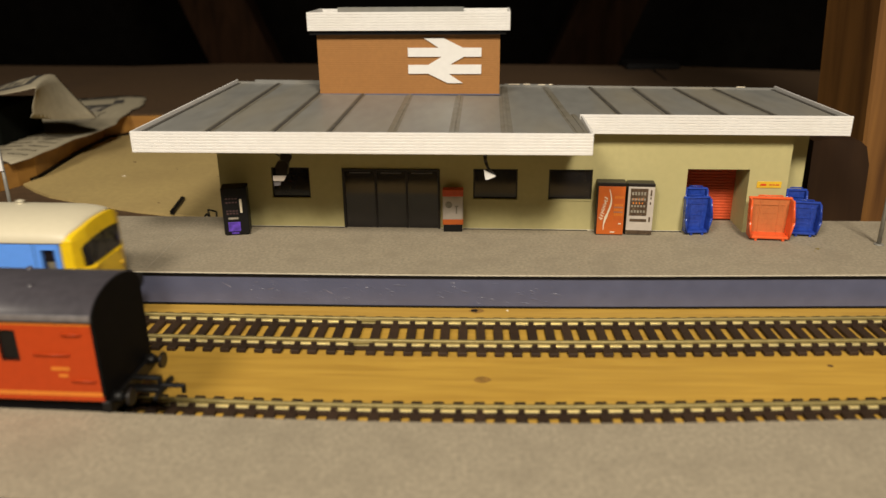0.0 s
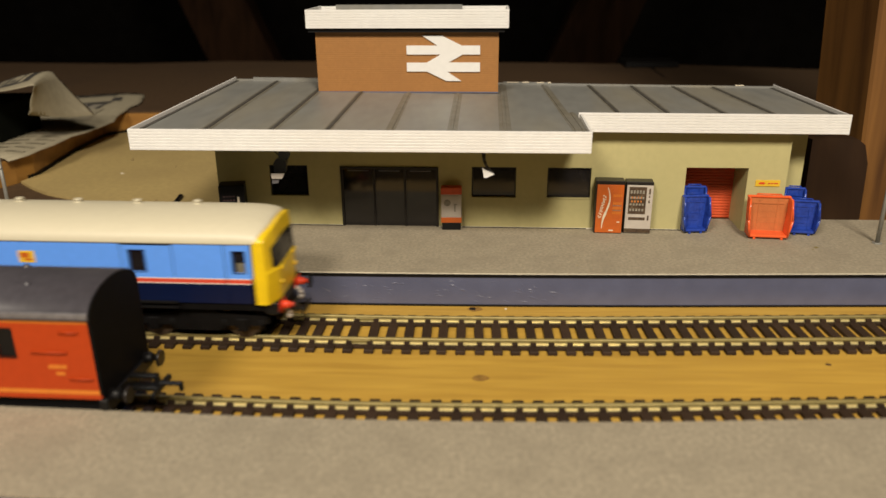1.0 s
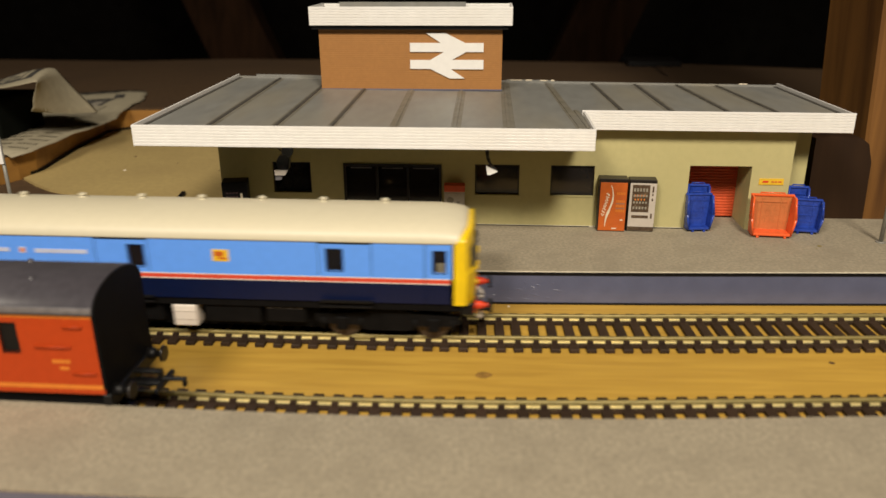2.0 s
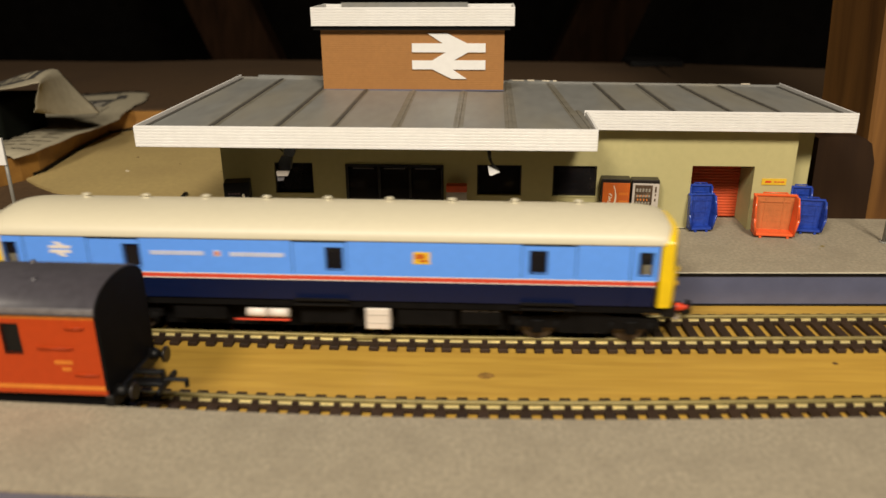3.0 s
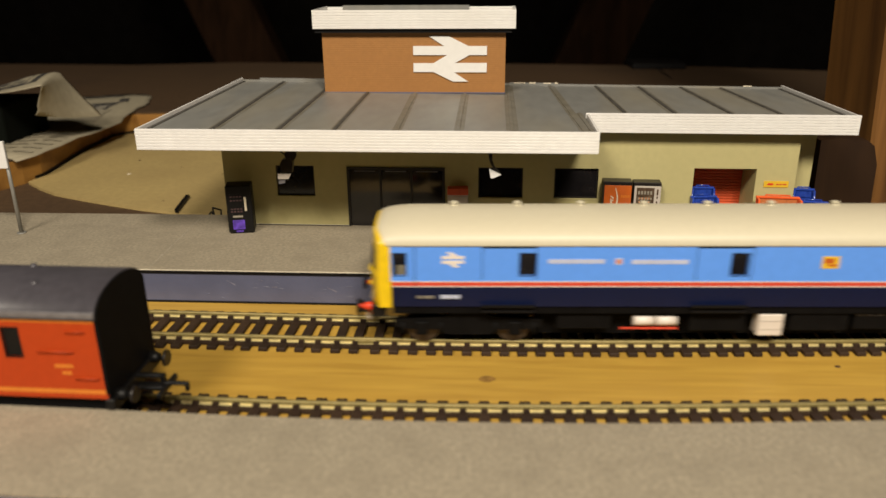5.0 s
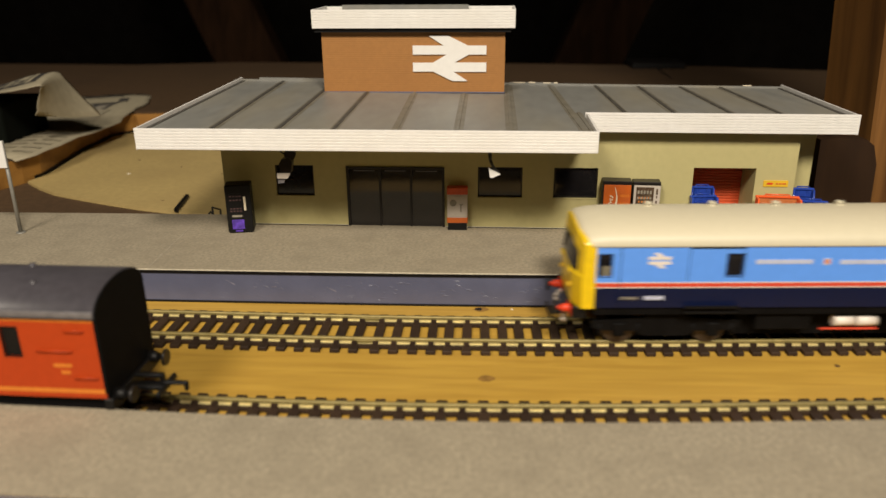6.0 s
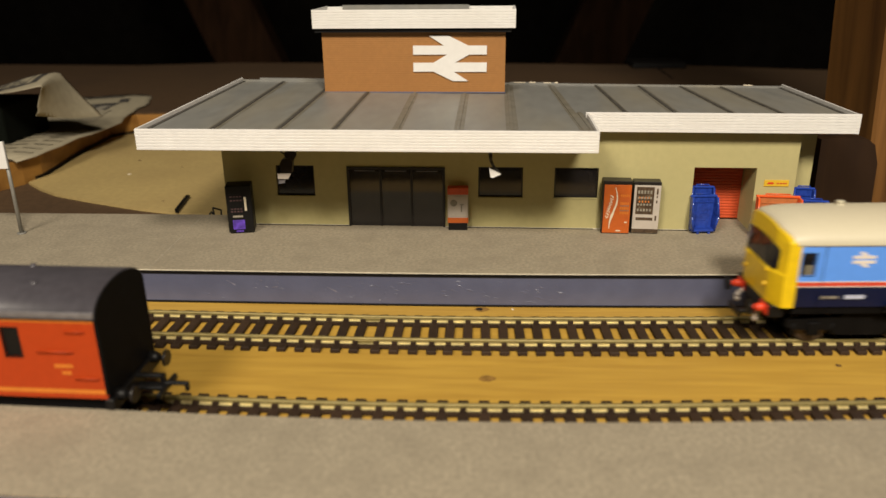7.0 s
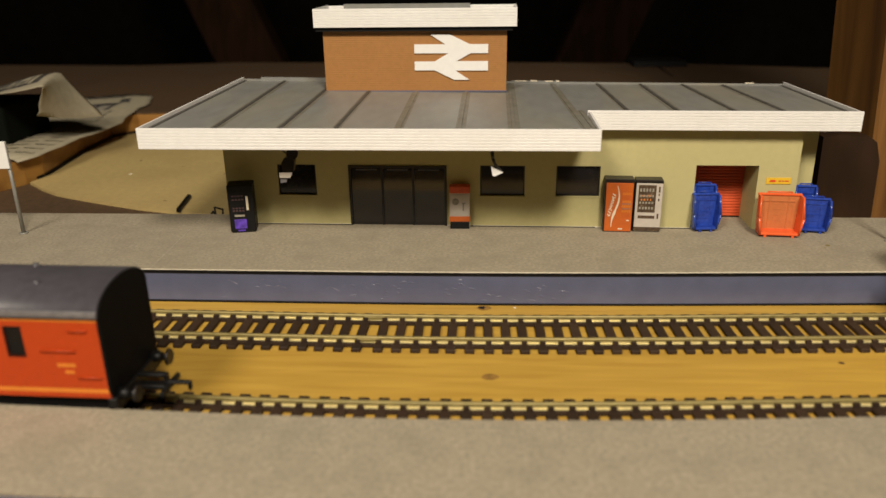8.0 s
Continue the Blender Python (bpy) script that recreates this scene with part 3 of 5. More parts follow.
        for v in stain.verts:
            v.co.x += x0 + (x1 - x0) * (v.co.y - a) / (b - a)
        part("seam_stain", stain, M_STAIN, st, "rusty staining beside the seam")
        part("roof_seam", bm, M_STAIN if 3 <= i <= 7 else M_SEAM, st, "raised roof seam strip")
    boxes("inner_gutter", [(xa + 0.9, xa + 2.6, yf + 0.9, yb - 1, zs, zs + 0.35)], M_SEAM, st, "dark gutter inside the fascia")
    boxes("inner_gutter", [(xc - 2.6, xc - 0.9, ys + 0.9, yb - 1, zs, zs + 0.35)], M_SEAM, st, "dark gutter inside the fascia")
    # clerestory box
    y0, y1 = 60.8, 88.0
    xt0, xt1 = -84.6, 14.7
    boxes("clerestory", [(xt0, xt1, y0, y1, zs - 2.0, 89.8)], M_BRICK, st, "tan-brown ribbed clerestory wall")
    boxes("clerestory_foot", [(xt0 - 0.3, xt1 + 0.3, y0 - 0.9, y0, zs, zs + 0.6)], M_FACE, st, "blue-grey flashing strip")
    # soffit coloured black, so that the shade below the cap is built in
    boxes("cap_soffit", [(xt0 - 3, xt1 + 3, y0 - 3.4, y1 + 3.4, 89.2, 91.4)], M_BLACK, st, "black soffit block that puts shade under the cap")
    c0, c1 = -88.2, 19.6
    fascia(st, c0, c1, y0 - 5, y0 - 4.2, 91.3, 100.9, 0, -1)
    fascia(st, c0, c0 + 0.8, y0 - 4.2, y1 + 4.2, 91.3, 100.9, 1, -1)
    fascia(st, c1 - 0.8, c1, y0 - 4.2, y1 + 4.2, 91.3, 100.9, 1, 1)
    fascia(st, c0, c1, y1 + 4.2, y1 + 5.0, 91.3, 100.6, 0, 1)
    boxes("cap_roof", [(c0 + 0.8, c1 - 0.8, y0 - 4.2, y1 + 4.2, 97.0, 98.2)], M_ROOF, st, "grey sunken cap roof")
    boxes("cap_upstand", [(-78, -6, y1 + 1, y1 + 2, 98.2, 101.6)], M_ROOF, st)
    # the roof card has warped: its back edge has lifted at one end and sunk at the other
    warped = ("roof", "fascia", "rear_kerb", "rear_upstand", "seam_stain", "roof_seam", "inner_gutter", "glue_smear")
    for ob in st.children:
        if ob.name.split(".")[0] in warped:
            for v in ob.data.vertices:
                if v.co.z < 0.08:
                    v.co.z += (-0.0004 - 0.0115 * v.co.x) * (v.co.y / MM - yf) / (yb - yf)
    # white double arrow emblem, cut from card
    bm = bmesh.new()
    ex, ez, k = -35.0, 68.2, 1.235
    w = 32.2
    upper = [(0, 12.0), (13.6, 12.0), (7.1, 16.1), (15.7, 16.1), (24.2, 12.0), (w, 12.0), (w, 8.2), (24.6, 8.2), (18.4, 4.8), (w, 4.8), (w, 0.8), (17.8, 0.8), (24.0, -3.2), (17.4, -3.2), (8.8, 0.9), (0, 0.9), (0, 4.7), (8.8, 4.7), (14.9, 8.2), (0, 8.2)]
    extrude(bm, [(ex + k * u, ez + k * (v - 0.8)) for u, v in upper], 1, y0 - 0.8, y0 - 0.05)
    part("double_arrow", bm, M_WHITE, st, "white card double-arrow emblem")
    return st


def holed_bm(x0, x1, z0, z1, y0, y1, rim):
    bm = bmesh.new()
    holed(bm, x0, x1, z0, z1, y0, y1, [(x0 + rim, x1 - rim, z0 + rim, z1 - rim)])
    return bm


def bent_tube(bm, pts, r, seg=8):
    for p, q in zip(pts, pts[1:]):
        tube(bm, p, q, r, seg=seg)


def build_flood_lamp(x, y, label):
    """Floodlight on two bent arms under the canopy, its square lens tipped down."""
    lamp = thing("canopy_lamp", label, "lamp", at(x, y, 15.8 + 51.3) @ Matrix.Scale(0.87, 4), group="canopy lamps")
    for dx, lab in ((-5.2, "black bent arm"), (-1.2, "black bent arm")):
        bm = bmesh.new()
        bent_tube(bm, [(dx, 0, 0), (dx + 0.1, 0, -4.2), (dx + 0.9, 0, -6.6), (dx + 2.6, 0, -8.2)], 0.4)
        part("arm", bm, M_LAMPBLACK, lamp, lab)
    bm = bmesh.new()
    tube(bm, (0.9, -1.6, -8.2), (0.9, 2.4, -8.2), 3.0, 2.6, 18)
    part("motor_drum", bm, M_LAMPBLACK, lamp, "round black lamp back")
    bm = bmesh.new()
    extrude(bm, [(-4.6, -17.4), (1.0, -17.4), (1.9, -12.0), (0.6, -9.6), (-3.4, -10.4), (-5.0, -13.0)], 1, -2.0, 2.2)
    part("housing", bm, M_LAMPBLACK, lamp, "angular black lamp housing")
    bm = bmesh.new()
    extrude(bm, [(-6.3, -20.6), (-0.8, -20.6), (0.6, -17.9), (-6.3, -17.9)], 1, -2.5, -1.7)
    part("lens", bm, M_SILVER, lamp, "dull pale lens")
    bm = bmesh.new()
    extrude(bm, [(-6.3, -23.6), (-3.2, -23.2), (-2.6, -21.0), (-6.3, -21.0)], 1, -1.4, -0.8)
    part("lower_lens", bm, M_PALESTRIP, lamp, "dull lower lens")
    return lamp


def build_hook_lamp(x, y, label):
    """Small hooked lamp under the canopy with a pale wedge of lens."""
    lamp = thing("canopy_lamp", label, "lamp", at(x, y, 15.8 + 51.3) @ Matrix.Scale(0.87, 4), group="canopy lamps")
    bm = bmesh.new()
    pts = [(-0.6, 0, 0.0), (-0.8, 0, -5.5), (-0.5, 0, -8.6), (0.6, 0, -11.4), (2.2, 0, -13.4), (4.0, 0, -14.8)]
    for i, (p, q) in enumerate(zip(pts, pts[1:])):
        tube(bm, p, q, 1.15 - 0.14 * i, 1.0 - 0.14 * i, 10)
    part("bracket", bm, M_LAMPBLACK, lamp, "black curved bracket")
    bm = bmesh.new()
    extrude(bm, [(-1.4, -12.4), (0.2, -13.4), (4.6, -15.6), (0.6, -17.4), (-0.6, -17.2)], 1, -1.4, 0.4)
    part("lens", bm, M_WHITE, lamp, "white wedge-shaped lens")
    return lamp


# ---------------------------------------------------------------- things on the platform
def build_black_vendor():
    v = thing("vending_machine", "black drinks vending machine with a purple panel against the wall", "vending machine", at(-113.6, 350.2, 15.8, 0, 0, 10), group="vending machines")
    w, d, h = 12.2, 9.0, 24.2
    boxes("cabinet", [(-w / 2, w / 2, 0, d, 0.6, h)], M_BLACK, v, bev=0.35)
    boxes("plinth", [(-w / 2 + 0.6, w / 2 - 0.6, 0.5, d - 0.5, 0, 0.6)], M_BLACK, v)
    boxes("display", [(-4.6, 1.6, -0.14, 0.05, 8.4, 20.2)], M_BLACK, v)
    boxes("print", [(-4.2 + 1.5 * i, -3.2 + 1.5 * i, -0.24, -0.1, z, z + 0.7) for i in range(4) for z in (11.0, 12.3, 16.6, 18.5)], M_MAUVE, v, "faded rows of cans")
    boxes("print_band", [(-3.6, 1.2, -0.24, -0.1, 8.4, 9.4)], M_GREYPRINT, v)
    boxes("purple_panel", [(-3.9, 1.9, -0.26, 0.05, 2.2, 7.0)], M_PURPLE, v, "purple picture panel", bev=0.1)
    boxes("tray", [(-2.6, 0.9, -0.3, -0.2, 0.9, 1.8)], M_PURPLE, v)
    boxes("handle", [(2.4, 3.5, -0.55, 0.05, 11.6, 18.6)], M_CREAM, v, "pale upright coin panel", bev=0.15)


def build_ticket_stand():
    v = thing("ticket_machine", "orange-banded ticket machine beside the entrance doors", "ticket machine", at(-7.6, 356.0, 15.8) @ Matrix.Scale(1.08, 4))
    boxes("cabinet", [(-4.6, 4.6, 0.3, 4.0, 3.4, 19.2)], M_SILVER, v, bev=0.25)
    boxes("base", [(-4.3, 4.3, 0.2, 3.8, 0, 3.4)], M_BLACK, v, bev=0.2)
    boxes("lower_band", [(-4.7, 4.7, 0.05, 3.9, 3.5, 6.0)], M_ORANGE, v, "orange band", bev=0.15)
    boxes("hood", [(-4.7, 4.7, -0.1, 4.1, 16.9, 20.2)], M_SHUTTER, v, "dull red hood", bev=0.3)
    boxes("panel", [(-4.0, 4.0, 0.12, 0.35, 6.6, 16.2)], M_SILVER, v)
    bm = bmesh.new()
    tube(bm, (-1.9, 0.14, 13.0), (-1.9, 0.0, 13.0), 1.6, seg=18)
    part("dial", bm, M_GREYPRINT, v, "grey round emblem")
    boxes("slot", [(1.3, 1.9, 0.0, 0.15, 8.8, 12.4), (1.0, 2.6, 0.0, 0.15, 12.0, 12.5)], M_GREYPRINT, v)


def build_orange_vendor():
    v = thing("vending_machine", "orange cola vending machine with a white swash", "vending machine", at(68.5, 352.0, 15.8, 0, 0, -4) @ Matrix.Scale(1.08, 4), group="vending machines")
    w, h = 12.0, 24.4
    boxes("cabinet", [(-w / 2 - 0.3, w / 2, 0, 6.0, 0.0, h)], M_BRONZE, v, bev=0.3)
    boxes("front", [(-w / 2 + 0.2, w / 2 - 0.1, -0.3, 0.05, 0.5, h - 1.6)], M_ORANGE, v, "orange front panel", bev=0.1)
    boxes("top_cap", [(-w / 2 - 0.4, w / 2 + 0.1, -0.2, 6.1, h - 1.5, h + 0.1)], M_BRONZE, v, bev=0.2)
    # flowing white shapes where the brand stands
    bm = bmesh.new()
    prev = None
    for i in range(13):
        a = i / 12
        x, z = -1.1 + 1.5 * math.sin(a * 5.0) * (1 - 0.4 * a) - 0.9 * a, 21.6 - 19.0 * a
        wd = 0.15 + 0.55 * math.sin(a * math.pi) ** 2 * (1.2 if a > 0.6 else 0.5)
        row = [bm.verts.new((x - wd, -0.42, z)), bm.verts.new((x + wd, -0.42, z))]
        if prev:
            bm.faces.new((prev[0], row[0], row[1], prev[1]))
        prev = row
    part("swash", bm, M_CREAM, v, "white flowing ribbon")
    bm = bmesh.new()
    for i in range(8):
        z = 7.4 + 1.35 * i
        x = -3.6 + 0.28 * i
        for k in range(3):
            t0 = k * 2.1
            box(bm, x - 0.9 + 0.5 * math.sin(t0 + i), x - 0.45 + 0.5 * math.sin(t0 + i) + 0.2, -0.44, -0.3, z + 0.35 * k, z + 0.35 * k + 0.45)
    part("script_bars", bm, M_CREAM, v, "white bars of upright lettering")
    boxes("window_area", [(1.2, 5.4, -0.38, -0.2, 7.5, 21.6)], M_ORANGE, v)
    boxes("bottle_row", [(1.4 + 0.8 * i, 1.95 + 0.8 * i, -0.46, -0.3, z, z + 1.1) for i in range(5) for z in (9.4, 11.6, 13.8, 17.4)], M_VANLINE, v, "faded rows of bottles")
    boxes("bottle_label", [(1.4 + 0.8 * i, 1.95 + 0.8 * i, -0.5, -0.4, z, z + 0.4) for i in range(5) for z in (10.9, 13.1)], M_GREYPRINT, v)
    boxes("coin_slot", [(3.6, 4.8, -0.44, -0.3, 5.4, 5.9), (0.2, 2.2, -0.44, -0.3, 1.4, 1.9)], M_CREAM, v)


def build_snack_vendor():
    v = thing("vending_machine", "pale grey snack vending machine with a dark glass front", "vending machine", at(82.5, 352.2, 15.8, 0, 0, -5) @ Matrix.Scale(1.09, 4), group="vending machines")
    w, h = 11.6, 23.8
    boxes("cabinet", [(-w / 2 - 0.3, w / 2, 0, 6.0, 0.0, h)], M_BRONZE, v, bev=0.3)
    boxes("front", [(-w / 2 + 0.2, w / 2 - 0.1, -0.3, 0.05, 0.4, h - 1.5)], M_SILVER, v, "pale grey front panel", bev=0.1)
    boxes("display_window", [(-4.6, 2.9, -0.42, -0.2, 9.2, 21.6)], M_DARKPANEL, v, "dark display window")
    boxes("shelf_goods", [(-4.0 + 1.3 * i, -3.2 + 1.3 * i, -0.5, -0.35, z, z + hh) for i in range(5) for z, hh in ((18.6, 1.5), (16.2, 1.0), (13.2, 0.9), (10.6, 1.1))], M_GREYPRINT, v, "rows of snacks")
    boxes("warm_goods", [(-3.4 + 1.3 * i, -2.9 + 1.3 * i, -0.5, -0.35, z, z + 0.8) for i in range(4) for z in (16.4, 14.6)], M_VANLINE, v)
    boxes("delivery_slot", [(-4.2, 3.0, -0.42, -0.2, 6.4, 7.7)], M_DARKPANEL, v)
    boxes("kick_strip", [(-w / 2 + 0.2, w / 2 - 0.1, -0.42, -0.2, 0.6, 2.4)], M_DARKPANEL, v)
    boxes("coin_panel", [(3.9, 4.6, -0.45, -0.2, 18.4, 21.0), (4.0, 4.5, -0.45, -0.2, 16.8, 17.8), (3.9, 4.5, -0.45, -0.2, 14.4, 15.6), (3.9, 4.6, -0.45, -0.2, 6.4, 8.6)], M_DARKPANEL, v)


def build_barrow(name, label, m, w, h, d, material, back_panel=None):
    """Moulded platform trolley lying on its end: a tray with flared sides, open to the front."""
    b = thing(name, label, "trolley", m, group="platform trolleys")
    bm = bmesh.new()
    t, f = 0.8, 1.5
    # back panel, sides and floor as tapered plates
    extrude(bm, [(-w / 2 + f, 1.0), (w / 2 - f, 1.0), (w / 2, h), (-w / 2, h)], 1, d - t, d)
    part("back", bm, back_panel or material, b)
    for s in (-1, 1):
        bm = bmesh.new()
        rows = [[(s * (w / 2 - f), d, 1.0), (s * (w / 2 - f + t), d, 1.0), (s * (w / 2 - f + t), 0.0, 1.0), (s * (w / 2 - f), 0.0, 1.0)],
                [(s * (w / 2 - t), d, h), (s * w / 2, d, h), (s * w / 2, d * 0.35, h), (s * (w / 2 - t), d * 0.35, h)]]
        mid = [tuple(0.5 * (p + q) for p, q in zip(a, c)) for a, c in zip(*rows)]
        mid[2] = (mid[2][0] + s * 0.6, -0.6, mid[2][2])
        mid[3] = (mid[3][0] + s * 0.6, -0.6, mid[3][2])
        loft(bm, [rows[0], mid, rows[1]], smooth=False)
        part("side", bm, material, b)
        boxes("foot", [(s * (w / 2 - f - 2) - 0.6, s * (w / 2 - f - 2) + 0.6, -0.3, 1.4, 0, 1.0)], material, b, bev=0.15)
    bm = bmesh.new()
    box(bm, -w / 2 + f - 0.6, w / 2 - f + 0.6, -0.4, d, 1.0, 2.3, 0.35)
    part("base", bm, material, b)
    bm = bmesh.new()
    box(bm, -w / 2 - 0.2, w / 2 + 0.2, d - 1.4, d + 0.2, h - 0.6, h + 0.5, 0.3)
    part("rim", bm, material, b)
    bm = bmesh.new()
    for x in (-w * 0.22, w * 0.22):
        box(bm, x - 0.25, x + 0.25, d - t - 0.25, d - t + 0.1, 2.4, h - 1, 0.1)
    if not back_panel:
        for z in (0.3, 0.5):
            box(bm, -w * 0.3, w * 0.26, d - t - 0.3, d - t + 0.1, h * z, h * z + 0.35, 0.1)
    box(bm, -w * 0.36, w * 0.36, d - t - 0.4, d - t + 0.1, h * 0.82, h * 0.82 + 0.5)
    part("rib", bm, back_panel or material, b)
    # turned lip round the mouth and thin lattice ribs
    for s in (-1, 1):
        bm = bmesh.new()
        bent_tube(bm, [(s * (w / 2 - f + 0.4), -0.2, 1.4), (s * (w / 2 + 0.2), -0.7, h * 0.5), (s * (w / 2 - 0.3), d * 0.3, h)], 0.5)
        part("lip", bm, material, b)
    bm = bmesh.new()
    for k in range(7):
        x = -w * 0.32 + w * 0.64 * k / 6
        box(bm, x - 0.12, x + 0.12, d - t - 0.09, d - t + 0.05, 2.6, h * 0.8)
    for k in range(5):
        z = 3.4 + (h * 0.75 - 3.4) * k / 4
        box(bm, -w * 0.34, w * 0.34, d - t - 0.11, d - t + 0.05, z - 0.12, z + 0.12)
    part("lattice", bm, back_panel or material, b)
    bm = bmesh.new()
    bent_tube(bm, [(-w * 0.28, d - 0.4, h + 0.2), (-w * 0.28, d - 0.2, h + 1.0), (w * 0.28, d - 0.2, h + 1.0), (w * 0.28, d - 0.4, h + 0.2)], 0.35)
    part("handle", bm, material, b)
    return b


def build_sign_post(x, y, lean, label, board):
    p = thing("platform_sign", label, "sign", at(x, y, 15.8, 0, lean, 0), group="platform signs")
    bm = bmesh.new()
    tube(bm, (0, 0, 0), (0, 0, 46.2 if board else 52), 0.95, 0.85, 12)
    part("post", bm, M_POST, p)
    bm = bmesh.new()
    tube(bm, (0, 0, -0.02), (0, 0, 0.5), 2.3, 2.1, 18)
    part("foot", bm, M_POST, p)
    if board:
        boxes("board", [(-30, 1.0, -1.6, -0.7, 33.2, 46.4)], M_WHITE, p, "white sign board", bev=0.15)
    return p


# ---------------------------------------------------------------- rolling stock
R0 = 4.05  # height of the rail head
HALF = 18.2


def roof_arc(half, z0, rise, n=16):
    return [(half * math.cos(a), z0 + rise * math.sin(a) ** 0.92) for a in np.linspace(0, math.pi, n + 1)]


def cab_bow(u):
    """Set-back of the cab front, flat in its middle with angled corner panels, u from -1 to 1."""
    u = min(1.0, abs(u))
    return 0.4 * u * u + 2.7 * max(0.0, (u - 0.58) / 0.42) ** 1.25


def build_railcar():
    """Single-unit parcels railcar, 250 long; the origin is at its middle, on the rail heads."""
    car = thing("parcels_railcar", "blue and navy model parcels railcar with yellow ends and cream roof", "railcar")
    XL, XR = -119.2, 115.2
    z0, z1, z2, z3, z4, z5 = 18.9, 27.1, 27.45, 29.0, 29.35, 43.3
    wins = [(-74.2, -68.6), (-0.7, 4.9), (71.4, 77.0)]
    cabs = [(-118.6, -114.2), (109.3, 113.6)]
    holes = [(a, b, 31.6, 40.0) for a, b in wins + cabs]
    bm = bmesh.new()
    extrude(bm, [(-17.3, z0), (17.3, z0), (HALF, z1), (-HALF, z1)], 0, XL, XR)
    part("lower_body", bm, M_NAVY, car, "navy lower bodyside")
    for a, b, m, lab in ((z1, z2, M_WHITELINE, "thin white line"), (z2, z3, M_REDLINE, "red stripe"), (z3, z4, M_WHITELINE, "thin white line")):
        boxes("stripe", [(XL, XR, -HALF - 0.03, HALF + 0.03, a, b)], m, car, lab)
    for s in (-1, 1):
        bm = bmesh.new()
        holed(bm, XL - 0.6, XR + 0.6, z4, z5, *sorted((s * HALF, s * (HALF - 1.2))), holes)
        part("bodyside", bm, M_BLUE, car, "sky blue bodyside")
        for i, (a, b) in enumerate(wins + cabs):
            boxes("window", [(a - 0.2, b + 0.2, *sorted((s * (HALF - 0.7), s * (HALF - 1.0))), 31.4, 40.2)], M_GLASS, car, "dark glazing")
            boxes("window_edge", [(a - 0.35, a, *sorted((s * (HALF - 0.1), s * (HALF + 0.08))), 31.4, 40.2), (b, b + 0.35, *sorted((s * (HALF - 0.1), s * (HALF + 0.08))), 31.4, 40.2), (a - 0.35, b + 0.35, *sorted((s * (HALF - 0.1), s * (HALF + 0.08))), 40.0, 40.3), (a - 0.35, b + 0.35, *sorted((s * (HALF - 0.1), s * (HALF + 0.08))), 31.3, 31.6)], M_NAVY, car)
        # added plates that make the lower part of each cab window paler
        for a, b in cabs:
            boxes("cab_seat", [(a + 1.2, b - 0.1, *sorted((s * (HALF - 0.66), s * (HALF - 0.72))), 31.6, 35.4)], M_PANEDRAB, car, "added drab plate for the paler lower part of the cab window")
        y = s * HALF
        def plate(name, rows, m, lab="", out=0.14):
            return boxes(name, [(a, b, *sorted((y - s * 0.1, y + s * out)), c, d) for a, b, c, d in rows], m, car, lab)
        for a, b in ((-87.5, -68.4), (-13.0, 6.6), (68.4, 87.5)):
            plate("door_rain_strip", [(a, b, 42.4, 42.85)], M_BLACK, "dark rain strip", 0.35)
            plate("door_edge", [(a, a + 0.22, 30.0, 42.7), (b - 0.22, b, 30.0, 42.7)], M_NAVY, "", 0.05)
            plate("footstep", [(a, b, 19.2, 19.9), (a, b, 17.2, 17.8)], M_BLACK, "black door footstep", 1.0)
        for a in (-111.2, 106.2):
            plate("door_edge", [(a, a + 0.3, 20.0, 42.7)], M_NAVY, "", 0.05)
        sgn = -1 if s < 0 else 1
        # emblems and lettering as plain bars; mirrored to read the same way on the other side
        bars = lambda rows: [(a, b, c, d) if sgn < 0 else (-b, -a, c, d) for a, b, c, d in rows]
        bm = bmesh.new()
        ar = [(0, 3.2), (3.4, 3.2), (1.8, 4.6), (4.0, 4.6), (6.4, 3.2), (8.8, 3.2), (8.8, 2.0), (0, 2.0)]
        def fl(u, v):
            return (-101.6 + 0.9 * u if sgn < 0 else 101.6 - 0.9 * u, 36.0 + v)
        extrude(bm, [fl(u, v) for u, v in ar], 1, *sorted((y - s * 0.1, y + s * 0.12)))
        extrude(bm, [fl(8.8 - u, 3.4 - v) for u, v in ar], 1, *sorted((y - s * 0.1, y + s * 0.12)))
        part("emblem", bm, M_WHITELINE, car, "white double-arrow emblem")
        plate("lettering", bars([(-64.4 + 2.8 * i, -61.75 + 2.8 * i, 36.3, 37.9) for i in range(7)] + [(-35.4 + 2.8 * i, -32.75 + 2.8 * i, 36.1, 37.7) for i in range(7)]), M_PALEBLUE, "white bars of lettering")
        plate("crest", bars([(-41.2, -38.8, 35.9, 38.3)]), M_PALEBLUE, "small crest")
        plate("crest_dot", bars([(-40.8, -39.2, 36.3, 37.9)]), M_VANLINE, "", 0.2)
        plate("label_panel", bars([(30.2, 36.2, 34.4, 39.0)]), M_YELLOWSIGN, "orange-yellow label panel")
        plate("label_mark", bars([(31.0, 34.4, 36.3, 38.3), (32.2, 35.4, 35.2, 36.0)]), M_ORANGE, "", 0.2)
        plate("number_bar", bars([(-110.4 + 1.3 * i, -109.5 + 1.3 * i, 22.6, 23.6) for i in range(5)]), M_GREYPRINT, "small grey number bars")
        plate("number_bar", bars([(-102.0 + 1.4 * i, -100.75 + 1.4 * i, 22.5, 23.9) for i in range(5)]), M_PALEBLUE, "pale number bars")
    # roof with domed ends
    bm = bmesh.new()
    rows = []
    xs = [(-124.7 + 14 * (1 - math.cos(a)), math.sin(a)) for a in np.linspace(0.0, math.pi / 2, 11)]
